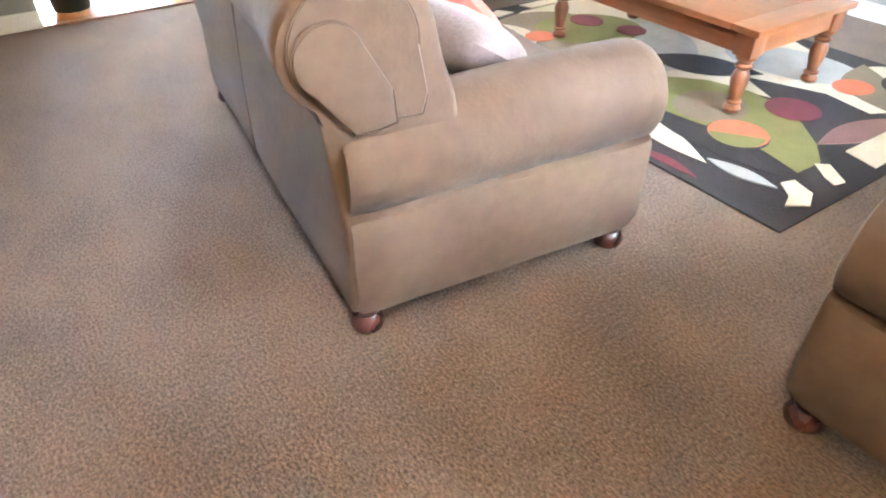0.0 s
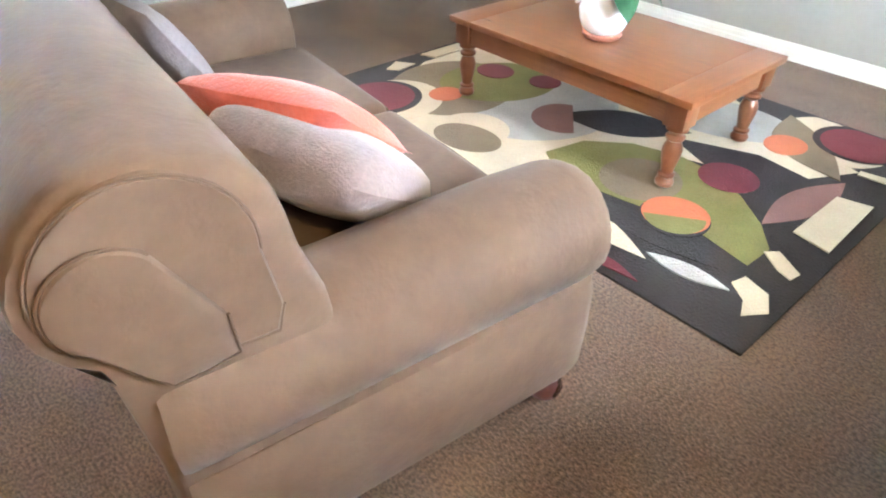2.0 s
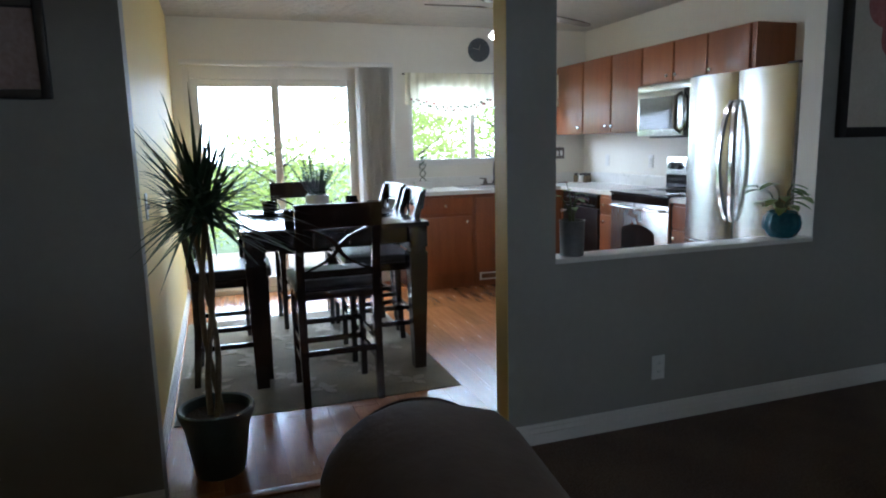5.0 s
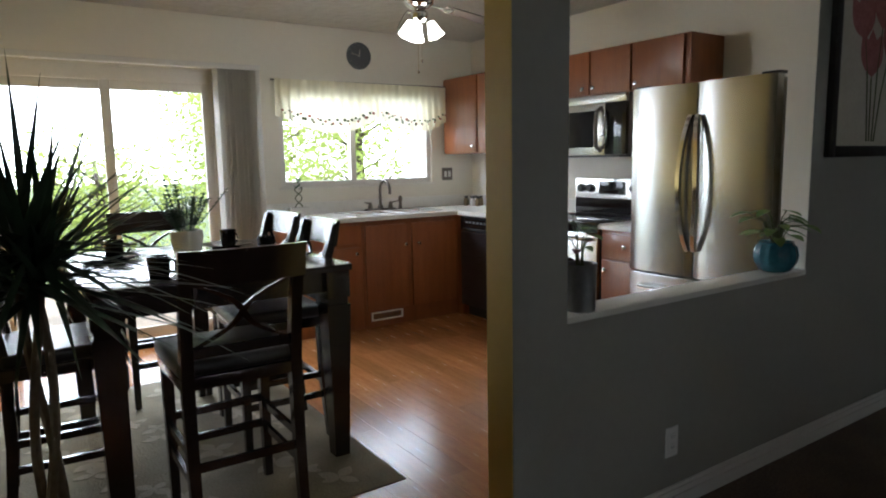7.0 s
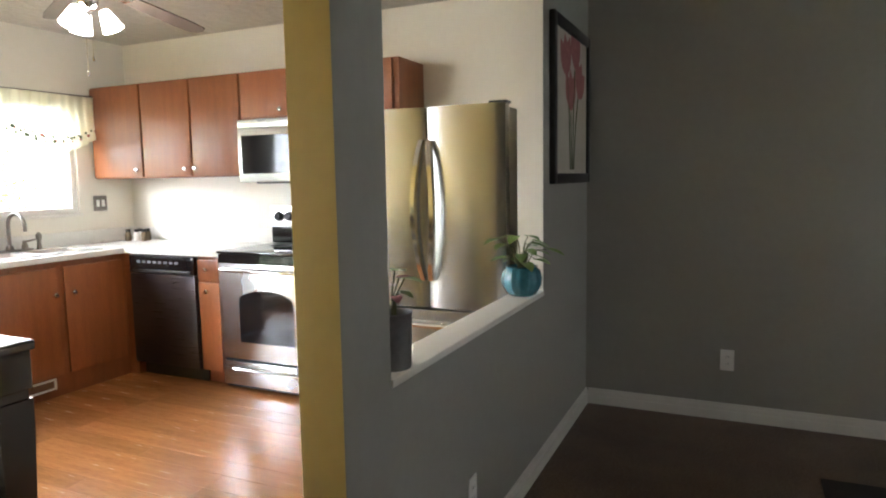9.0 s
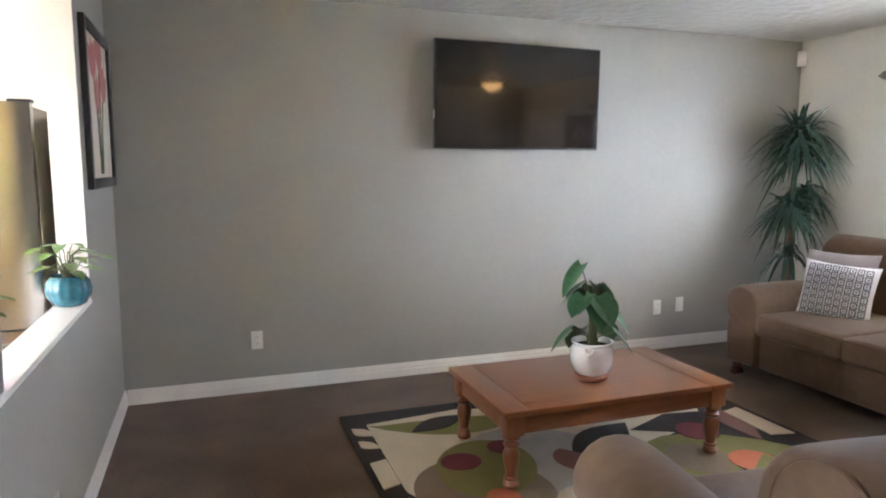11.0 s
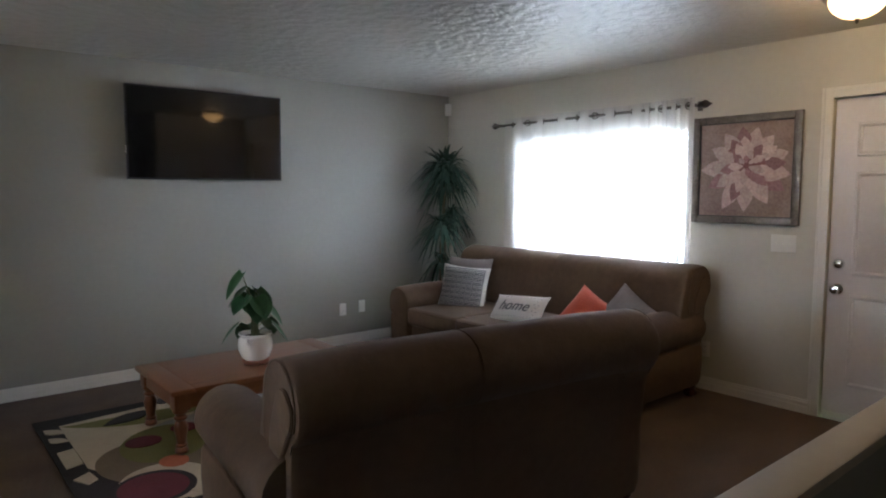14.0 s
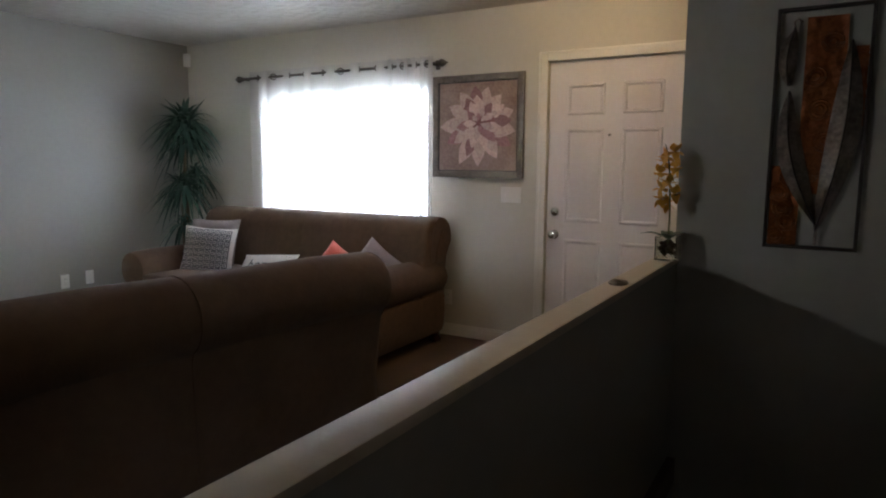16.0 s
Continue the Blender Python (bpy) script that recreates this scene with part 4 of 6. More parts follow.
inlay("wine_wedge", RUG_WINE, lens(2.80, -2.30, 3.10, -2.28, 0.14, -0.02))
inlay("cream_block", RUG_CREAM, [(3.295, -2.06), (3.31, -2.00), (3.40, -2.03), (3.44, -2.11), (3.39, -2.18), (3.36, -2.11)])
inlay("cream_block", RUG_CREAM, [(3.285, -1.83), (3.32, -1.79), (3.42, -1.86), (3.41, -1.91), (3.36, -1.89)])
inlay("cream_block", RUG_CREAM, [(3.295, -1.64), (3.30, -1.29), (3.42, -1.26), (3.43, -1.67)])
inlay("cream_block", RUG_CREAM, [(3.285, -1.06), (3.28, -1.02), (3.43, -0.99), (3.43, -1.04)])
inlay("cream_block", RUG_CREAM, lens(1.20, -0.84, 1.29, -0.96, 0.25, -0.30))
inlay("cream_block", RUG_CREAM, lens(1.19, -1.01, 1.29, -1.12, 0.2, -0.30))
inlay("cream_block", RUG_CREAM, [(1.195, -1.28), (1.285, -1.26), (1.285, -1.52), (1.195, -1.55)])
inlay("cream_block", RUG_CREAM, [(1.195, -1.72), (1.285, -1.66), (1.30, -1.78), (1.25, -1.82)])
inlay("cream_block", RUG_CREAM, [(1.62, -2.20), (1.74, -2.16), (1.80, -2.28), (1.66, -2.29)])
inlay("black_oval", RUG_BLACK, lens(1.50, -0.98, 1.84, -0.84, 0.20))
inlay("black_block", RUG_BLACK, [(1.86, -0.655), (2.08, -0.655), (2.02, -0.78), (1.90, -0.76)])

# ---- pictures ----


def picture(name, label, loc, rz, w, h, frame_mat, ground, border):
    """A framed picture: hangs in its x-z plane and faces -y before the turn."""
    th = thing(name, label, "picture", loc, rz)
    fr = bmesh.new()
    bd = border
    for x0, z0, x1, z1 in ((-w / 2, 0, -w / 2 + bd, h), (w / 2 - bd, 0, w / 2, h), (-w / 2 + bd, 0, w / 2 - bd, bd), (-w / 2 + bd, h - bd, w / 2 - bd, h)):
        box(fr, x0, -0.028, z0, x1, 0, z1, bevel=0.005)
    part("frame", fr, frame_mat, th)
    part("canvas", b1(-w / 2 + bd, -0.012, bd, w / 2 - bd, -0.002, h - bd), ground, th, "", False)
    return th


def petal(parent, mat, cx, cz, ang, ln, wd, level, r0=0.0):
    bm = bmesh.new()
    c, s = math.cos(radians(ang)), math.sin(radians(ang))
    pts = []
    for x, y in lens(r0, 0, ln, 0, 0.5 * wd / ln):
        k = 1 + 0.15 * x / ln
        pts.append((cx + x * c - y * k * s, -0.0125 - level, cz + x * s + y * k * c))
    ctr = bm.verts.new((cx + c * ln * 0.45, -0.0128 - level, cz + s * ln * 0.45))
    vs = [bm.verts.new(p) for p in pts]
    for a, b in zip(vs, vs[1:] + vs[:1]):
        bm.faces.new((a, b, ctr))
    part("petal", bm, mat, parent, "", True)


flower = picture("picture", "framed painting of a large pink dahlia flower", (W - 0.001, -3.172, 1.23), -90, 0.75, 0.75, FRAME_SILVER, CANVAS, 0.048)
bm = boxes((-0.329, -0.020, 0.046, -0.321, -0.012, 0.704), (0.321, -0.020, 0.046, 0.329, -0.012, 0.704), (-0.321, -0.020, 0.046, 0.321, -0.012, 0.054), (-0.321, -0.020, 0.696, 0.321, -0.012, 0.704))
part("inner_lip", bm, FRAME_DARK, flower, "", False)
rnd = random.Random(7)
lv = 0.0
for count, ln, wd in ((13, 0.33, 0.130), (12, 0.265, 0.108), (11, 0.20, 0.085), (9, 0.14, 0.066), (7, 0.085, 0.045)):
    lv += 0.0002
    bm = bmesh.new()
    bm.faces.new([bm.verts.new((0.015 + 0.66 * ln * math.cos(2 * math.pi * i / 40), -0.0127 - lv, 0.40 + 0.62 * ln * math.sin(2 * math.pi * i / 40))) for i in range(40)])
    part("shaded_heart", bm, PETAL_DARK, flower, "", False)
    for k in range(count):
        lv += 0.00012
        ang = 360 * (k + 0.5 * (count % 2) + 0.35 * rnd.random()) / count
        reach = ln * (0.90 + 0.14 * rnd.random()) * (1 - 0.15 * max(0, math.sin(radians(ang))))
        petal(flower, PETAL_A if (k + count) % 4 else PETAL_B, 0.015, 0.40, ang, reach, wd, lv, 0.2 * ln)
tulips = picture("picture", "dark-framed print of red tulips on cream", (0.001, -0.44, 1.315), 90, 0.77, 0.79, FRAME_DARK, PAPER, 0.05)
for x in (-0.2925, 0.2925):
    part("mat_strip", b1(x - 0.0425, -0.0135, 0.05, x + 0.0425, -0.0122, 0.74), PAPER, tulips, "", False)
lv = 0.0
for cx, cz, tilt in ((-0.10, 0.52, 12), (0.06, 0.58, -8), (0.13, 0.44, -24), (-0.02, 0.36, 4)):
    lv += 0.0004
    bm = bmesh.new()
    tube(bm, [(cx, -0.0135, cz), (cx * 0.6, -0.0135, cz - 0.16), (cx * 0.3, -0.0135, 0.07)], 0.003, 4)
    part("stalk", bm, STEM, tulips, "", False)
    for a in (-26, 0, 26):
        petal(tulips, TULIP_RED, cx, cz, 90 + a + tilt, 0.215, 0.105, lv + 0.0001 * (a + 30) / 10)
picture("picture", "small dark-framed picture on the hallway wall", (0.001, -4.40, 1.50), 90, 0.40, 0.31, FRAME_DARK, CANVAS, 0.03)

# metal leaf panel over the stairwell
art = thing("metal_wall_art", "dark iron frame with bronze leaves and hammered copper panels", "wall art", (3.748, -5.385, 1.0), -90)
aw, ah = 0.33, 0.94
part("frame", boxes((-aw / 2, -0.03, 0, -aw / 2 + 0.013, -0.012, ah), (aw / 2 - 0.013, -0.03, 0, aw / 2, -0.012, ah), (-aw / 2, -0.0299, 0, aw / 2, -0.0121, 0.013), (-aw / 2, -0.0299, ah - 0.013, aw / 2, -0.0121, ah), bevel=0.002), IRON, art)
for x in (-0.12, 0.12):
    part("standoff", b1(x - 0.006, -0.013, 0.45, x + 0.006, 0.0, 0.462), IRON, art, "", False)


def copper(x0, z0, x1, z1, y):
    bm = bmesh.new()
    sheet(bm, lambda u, v: Vector((x0 + (x1 - x0) * u, y - 0.005 * noise.noise(Vector((u * 6, v * 9, x0 * 9))), z0 + (z1 - z0) * v)), 14, 20, thick=0.003)
    part("copper_panel", bm, COPPER, art, "hammered copper panel")
    for k in range(5):
        cx, cz = x0 + (x1 - x0) * (0.25 + 0.5 * ((k * 37) % 10) / 10), z0 + (z1 - z0) * (k + 0.6) / 5.4
        bm = bmesh.new()
        for r in (0.012, 0.024, 0.036):
            tube(bm, [(cx + r * math.cos(2 * math.pi * i / 14), y - 0.007, cz + r * math.sin(2 * math.pi * i / 14)) for i in range(15)], 0.0036, 5)
        part("embossed_ring", bm, COPPER, art)


copper(-0.150, 0.012, -0.045, 0.33, -0.018)
copper(-0.060, 0.22, 0.080, 0.90, -0.016)
copper(0.085, 0.48, 0.150, 0.78, -0.017)


def metal_leaf(x0, z0, x1, z1, w, bend, y):
    bm = bmesh.new()

    def fn(u, v):
        px, pz = x0 + (x1 - x0) * v + bend * math.sin(math.pi * v), z0 + (z1 - z0) * v
        half = w / 2 * math.sin(math.pi * min(1, 0.02 + v * 0.97)) ** 0.8
        a = 2 * u - 1
        return Vector((px + a * half, y - 0.022 * (1 - abs(a)) - 0.003 * noise.noise(Vector((u * 8, v * 30, 1))), pz))
    sheet(bm, fn, 8, 30, thick=0.002)
    leaf = part("metal_leaf", bm, BRONZE, art, "dark bronze leaf")
    bm = bmesh.new()
    tube(bm, [(x0 + (x1 - x0) * v / 10 + bend * math.sin(math.pi * v / 10), y - 0.025, z0 + (z1 - z0) * v / 10) for v in range(11)], 0.003, 6)
    part("rib", bm, IRON, leaf)


metal_leaf(0.02, 0.10, -0.105, 0.62, 0.095, -0.040, -0.030)
metal_leaf(0.02, 0.08, 0.095, 0.80, 0.110, 0.030, -0.028)
metal_leaf(-0.11, 0.64, -0.10, 0.86, 0.07, -0.015, -0.028)
bm = bmesh.new()
tube(bm, [(0.02, -0.03, 0.02), (0.022, -0.034, 0.08), (0.02, -0.034, 0.14)], 0.006, 8)
part("stalk", bm, BRONZE, art)
bm = bmesh.new()
tube(bm, [(-0.10, -0.03, 0.86), (-0.105, -0.03, 0.885), (-0.09, -0.03, 0.895), (-0.075, -0.03, 0.88)], 0.004, 6)
part("stalk", bm, BRONZE, art)

# ---- dome lamp ----
dome = thing("ceiling_light", "lit amber glass dome ceiling light with a bronze rim", "ceiling light", (4.28, -4.10, 2.44))
bm = bmesh.new()
lathe(bm, [(0.001, -0.001), (0.140, -0.001), (0.154, -0.012), (0.157, -0.028), (0.148, -0.040), (0.132, -0.042), (0.122, -0.030), (0.001, -0.028)], 40)
part("rim", bm, PEWTER, dome, "dark bronze rim")
bm = bmesh.new()
prof = [(0.130 * math.cos(radians(a)), -0.040 - 0.098 * math.sin(radians(a))) for a in range(0, 90, 8)] + [(0.004, -0.138)]
prof += [(0.124 * math.cos(radians(a)), -0.040 - 0.092 * math.sin(radians(a))) for a in range(84, -1, -12)]
rings = [[(r * math.cos(2 * math.pi * i / 40), r * math.sin(2 * math.pi * i / 40), z) for i in range(40)] for r, z in prof]
loft(bm, rings, caps=False)
bowl = part("glass_bowl", bm, DOME, dome, "glowing amber glass bowl")
bowl.visible_shadow = False
bm = bmesh.new()
lathe(bm, [(0.002, -0.162), (0.008, -0.156), (0.010, -0.150), (0.006, -0.144), (0.013, -0.140), (0.013, -0.134)], 16)
part("finial", bm, PEWTER, dome)

# ---- tall palm in the corner ----
palm = thing("artificial_palm", "tall dark-green tiered palm in a pot behind the couch arm", "plant", (4.80, -0.31, 0))
bm = bmesh.new()
lathe(bm, [(0.10, 0), (0.12, 0.01), (0.145, 0.26), (0.15, 0.28), (0.14, 0.28), (0.135, 0.25), (0.001, 0.245)], 24)
part("pot", bm, DARK_POT, palm)
bm = bmesh.new()
tube(bm, [(0.0, 0, 0.24), (0.02, 0.01, 0.7), (-0.01, 0.0, 1.15), (0.0, -0.01, 1.66)], 0.020, 8, 0.014)
tube(bm, [(-0.03, 0, 0.24), (-0.06, -0.02, 0.6), (-0.07, -0.03, 0.95)], 0.016, 8, 0.012)
part("cane", bm, CANE, palm)
rnd = random.Random(11)
for cx, cy, cz, n, ln in ((0.02, 0.0, 1.66, 150, 0.46), (0.02, 0.0, 1.52, 60, 0.40), (-0.06, -0.03, 1.10, 110, 0.37), (0.06, -0.04, 1.22, 50, 0.32), (-0.08, -0.05, 0.76, 30, 0.28)):
    for k in range(n):
        a = 2 * math.pi * ((k * 0.618) % 1)
        el = radians(78 - 95 * (k / n) + 12 * (rnd.random() - 0.5))
        r = ln * (0.75 + 0.3 * rnd.random())
        lim = 0.30 if math.cos(a) > 0.5 or math.sin(a) > 0.5 else 1.0
        reach = min(r * math.cos(el), lim)
        tip = (cx + reach * math.cos(a), cy + reach * math.sin(a), cz + r * math.sin(el))
        bm = bmesh.new()
        blade(bm, (cx, cy, cz - 0.05 + 0.1 * rnd.random()), tip, 0.026 + 0.014 * rnd.random(), 0.14 + 0.26 * rnd.random(), 0.07 * (rnd.random() - 0.5), 6)
        part("frond", bm, DARK_LEAF, palm)

# ---- half wall: orchid and trinket ----
orchid = thing("orchid", "yellow artificial orchid in a clear glass cube of stones", "orchid", (3.63, -4.865, 0.930))
bm = bmesh.new()
gl = 0.045
box(bm, -gl, -gl, 0.0, gl, gl, 0.012)
for x0, y0, x1, y1 in ((-gl, -gl, gl, -gl + 0.004), (-gl, gl - 0.004, gl, gl), (-gl, -gl + 0.004, -gl + 0.004, gl - 0.004), (gl - 0.004, -gl + 0.004, gl, gl - 0.004)):
    box(bm, x0, y0, 0.012, x1, y1, 0.10)
part("glass_vase", bm, CLEAR, orchid, "clear glass cube", False)
rnd = random.Random(3)
bm = bmesh.new()
for k in range(40):
    r = bmesh.ops.create_icosphere(bm, subdivisions=1, radius=0.009 + 0.005 * rnd.random())
    bmesh.ops.translate(bm, verts=r["verts"], vec=(0.06 * (rnd.random() - 0.5), 0.06 * (rnd.random() - 0.5), 0.024 + 0.05 * rnd.random()))
part("stones", bm, SOIL, orchid)
bm = bmesh.new()
tube(bm, [(0, 0, 0.05), (0.004, 0.0, 0.2), (-0.004, 0.004, 0.34), (-0.02, 0.012, 0.44), (-0.045, 0.02, 0.485)], 0.0045, 8, 0.002)
part("stem", bm, STEM, orchid)
for a, ln in ((200, 0.11), (20, 0.10), (120, 0.12), (300, 0.09)):
    bm = bmesh.new()
    blade(bm, (0, 0, 0.085), (ln * math.cos(radians(a)), ln * math.sin(radians(a)), 0.16), 0.055, 0.05, 0, 6, 0.3)
    part("leaf", bm, DARK_LEAF, orchid, "dark strap leaf")
for k in range(11):
    z = 0.235 + 0.022 * k
    a = radians(140 * k)
    cx, cy = 0.035 * math.cos(a) - 0.012, 0.03 * math.sin(a) + 0.012
    bm = bmesh.new()
    for p in range(5):
        pa = radians(72 * p + 20 * k)
        u = Vector((-math.sin(a), math.cos(a), 0)) * math.cos(pa) + Vector((0, 0, 1)) * math.sin(pa)
        out = Vector((math.cos(a), math.sin(a), 0))
        blade(bm, Vector((cx, cy, z)), Vector((cx, cy, z)) + u * 0.046 + out * 0.010, 0.044, 0.0, 0, 4, 0.2)
    part("blossom", bm, YELLOW_PETAL, orchid, "yellow orchid blossom")
trinket = thing("key_tray", "small gold wire trinket lying on the half wall", "trinket", (2.93, -4.85, 0.930))
bm = bmesh.new()
for k in range(4):
    tube(bm, [(0.045 * math.cos(2 * math.pi * i / 16) * (1 - 0.22 * k), 0.03 * math.sin(2 * math.pi * i / 16) * (1 - 0.22 * k) + 0.004 * k, 0.005 + 0.002 * k) for i in range(17)], 0.0035, 6)
part("coil", bm, FRAME_SILVER, trinket)

# ---- pass-through ledge plants ----
teal = thing("potted_plant", "variegated green plant in a ribbed teal glazed pot", "potted plant", (-0.06, -1.06, 0.828))
bm = bmesh.new()
rings = []
for r, z in ((0.050, 0), (0.066, 0.008), (0.086, 0.045), (0.090, 0.075), (0.082, 0.110), (0.070, 0.124), (0.072, 0.132), (0.064, 0.132), (0.062, 0.115), (0.001, 0.112)):
    rings.append([((r + (0.0022 * math.cos(14 * a) if 0.02 < z < 0.115 and r > 0.065 else 0)) * math.cos(a), (r + (0.0022 * math.cos(14 * a) if 0.02 < z < 0.115 and r > 0.065 else 0)) * math.sin(a), z) for a in [2 * math.pi * i / 84 for i in range(84)]])
loft(bm, rings)
part("pot", bm, TEAL, teal, "ribbed teal pot")
bm = bmesh.new()
lathe(bm, [(0.061, 0.108), (0.061, 0.117), (0.001, 0.120)], 20)
part("soil", bm, SOIL, teal)
rnd = random.Random(21)
for k in range(22):
    a = 2 * math.pi * ((k * 0.618) % 1)
    r, z = 0.03 + 0.10 * rnd.random(), 0.15 + 0.12 * rnd.random()
    bm = bmesh.new()
    tube(bm, [(0.01 * math.cos(a), 0.01 * math.sin(a), 0.115), (r * 0.5 * math.cos(a), r * 0.5 * math.sin(a), 0.10 + z * 0.5), (r * math.cos(a), r * math.sin(a), z)], 0.003, 5, 0.002)
    st = part("stem", bm, STEM, teal)
    bm = bmesh.new()
    heart_leaf(bm, (r * math.cos(a), r * math.sin(a), z), (r * math.cos(a) + 0.075 * math.cos(a), r * math.sin(a) + 0.075 * math.sin(a), z + 0.02 * (rnd.random() - 0.5)), 0.05)
    part("leaf", bm, PALE_LEAF, st)
tin = thing("potted_plant", "thin red-leaved plant in a grey metal cylinder pot", "potted plant", (-0.055, -2.255, 0.828))
bm = bmesh.new()
lathe(bm, [(0.050, 0.0), (0.052, 0.002), (0.056, 0.150), (0.058, 0.155), (0.056, 0.158), (0.052, 0.155), (0.050, 0.13), (0.001, 0.13)], 32)
part("pot", bm, GREY_METAL, tin)
rnd = random.Random(9)
for k in range(9):
    a = 2 * math.pi * ((k * 0.618) % 1)
    r, z = 0.02 + 0.05 * rnd.random(), 0.20 + 0.14 * rnd.random()
    bm = bmesh.new()
    tube(bm, [(0.012 * math.cos(a), 0.012 * math.sin(a), 0.13), (0.3 * r * math.cos(a), 0.3 * r * math.sin(a), z * 0.8), (r * math.cos(a), r * math.sin(a), z)], 0.0028, 5, 0.0018)
    st = part("stem", bm, STEM, tin)
    bm = bmesh.new()
    heart_leaf(bm, (r * math.cos(a), r * math.sin(a), z), ((r + 0.055) * math.cos(a), (r + 0.055) * math.sin(a), z + 0.01), 0.034)
    part("leaf", bm, RED_LEAF if k % 2 else PALE_LEAF, st)

# ---- kitchen ----


def knob(parent, x, y, z, rz):
    bm = bmesh.new()
    lathe(bm, [(0.007, 0.0), (0.006, 0.012), (0.014, 0.018), (0.016, 0.026), (0.011, 0.032), (0.001, 0.033)], 14)
    bmesh.ops.rotate(bm, verts=bm.verts[:], cent=(0, 0, 0), matrix=Matrix.Rotation(radians(90), 3, "X"))
    part("knob", bm, CHROME, parent, "round metal knob", True, pose(x, y, z, 0, 0, rz))


def cabinet(name, label, x, y, z, rz, w, h, d, fronts, toe=0.0, group=""):
    """Local frame: x along the front, the face at y = 0 looking to -y, body behind. fronts: kind, x0, z0, x1, z1, knob x, knob z."""
    th = thing(name, label, "cabinet", (x, y, z), rz, group)
    bm = b1(0.001, 0.0, toe, w - 0.001, d, h, bevel=0.002)
    if toe:
        box(bm, 0.001, 0.06, 0.0, w - 0.001, d, toe)
    part("body", bm, CABINET, th)
    for kind_, x0, z0, x1, z1, kx, kz in fronts:
        bm = b1(x0, -0.019, z0, x1, -0.001, z1, bevel=0.004)
        dr = part(kind_, bm, CABINET, th)
        knob(dr, kx, -0.019, kz, 0)
    return th


UZ, UH = 1.39, 0.68
cabinet("wall_cabinet", "cherry-stained wall cabinet with two doors and knobs", -3.68, -0.33, UZ, 0, 1.0, UH, 0.33,
        [("door", 0.01, 0.01, 0.515, UH - 0.01, 0.48, 0.06), ("door", 0.535, 0.01, 0.99, UH - 0.01, 0.95, 0.06)], group="kitchen wall cabinets")
cabinet("wall_cabinet", "cherry-stained wall cabinet with one door", -2.68, -0.33, UZ, 0, 0.445, UH, 0.33,
        [("door", 0.01, 0.01, 0.435, UH - 0.01, 0.045, 0.06)], group="kitchen wall cabinets")
cabinet("wall_cabinet", "short cherry wall cabinet above the microwave", -2.235, -0.33, 1.76, 0, 0.76, 0.31, 0.33,
        [("door", 0.01, 0.01, 0.385, 0.30, 0.345, 0.05), ("door", 0.405, 0.01, 0.75, 0.30, 0.445, 0.05)], group="kitchen wall cabinets")
cabinet("wall_cabinet", "short cherry wall cabinet above the refrigerator", -1.475, -0.33, 1.755, 0, 0.435, 0.315, 0.33,
        [("door", 0.01, 0.01, 0.395, 0.305, 0.05, 0.05)], group="kitchen wall cabinets")
BY = -0.585
cabinet("base_cabinet", "narrow cherry base cabinet with drawer and door", -2.445, BY, 0, 0, 0.205, 0.868, 0.58,
        [("drawer", 0.015, 0.715, 0.19, 0.845, 0.10, 0.78), ("door", 0.015, 0.11, 0.19, 0.695, 0.10, 0.64)], 0.1, "kitchen base cabinets")
cabinet("base_cabinet", "cherry base cabinet with two drawers beside the refrigerator", -1.49, BY, 0, 0, 0.45, 0.868, 0.58,
        [("drawer", 0.015, 0.69, 0.43, 0.845, 0.22, 0.77), ("door", 0.015, 0.11, 0.43, 0.67, 0.06, 0.61)], 0.1, "kitchen base cabinets")
# run below the window; its face looks to +x
CX = -3.13
cabinet("base_cabinet", "cherry sink base cabinet with two doors", CX, -1.505, 0, 90, 0.92, 0.868, 0.56,
        [("door", 0.02, 0.14, 0.40, 0.83, 0.375, 0.66), ("door", 0.45, 0.14, 0.885, 0.83, 0.50, 0.66)], 0.0, "kitchen base cabinets")
cabinet("base_cabinet", "cherry base cabinet with a drawer over a door", CX, -2.085, 0, 90, 0.58, 0.868, 0.56,
        [("drawer", 0.04, 0.70, 0.56, 0.845, 0.30, 0.77), ("door", 0.04, 0.14, 0.56, 0.67, 0.51, 0.62)], 0.0, "kitchen base cabinets")
vent = thing("floor_vent", "beige metal vent grille in the cabinet base", "vent", (CX + 0.0205, -1.31, 0.062), 90)
part("vent_frame", boxes((-0.145, -0.006, 0.0, 0.145, 0, 0.012), (-0.145, -0.006, 0.058, 0.145, 0, 0.07), (-0.145, -0.006, 0.012, -0.13, 0, 0.058), (0.13, -0.006, 0.012, 0.145, 0, 0.058)), WHITE_PLASTIC, vent, "", False)
for k in range(18):
    part("slat", b1(-0.126 + 0.0142 * k, -0.004, 0.012, -0.121 + 0.0142 * k, 0.0, 0.058), CANE, vent, "", False)
part("blank_corner", boxes((KX, -0.584, 0.0, -3.051, -0.001, 0.868)), CABINET, thing("corner_cabinet", "plain cherry corner base cabinet", "cabinet"), "", False)

counter = thing("countertop", "white laminate countertop along two kitchen walls", "countertop")
SX0, SX1, SK0, SK1 = -3.58, -3.20, -1.50, -0.72
bm = boxes((KX, -2.10, 0.870, SX0, -0.0005, 0.905), (SX1, -2.10, 0.870, -3.10, -0.61, 0.905), (SX0, -2.10, 0.870, SX1, SK0, 0.905), (SX0, SK1, 0.870, SX1, -0.0005, 0.905),
           (SX1, -0.61, 0.870, -2.245, -0.0005, 0.905))
part("top", bm, COUNTER, counter, "", False)
part("top", b1(-1.505, -0.61, 0.870, -1.035, -0.0005, 0.905), COUNTER, counter, "", False)
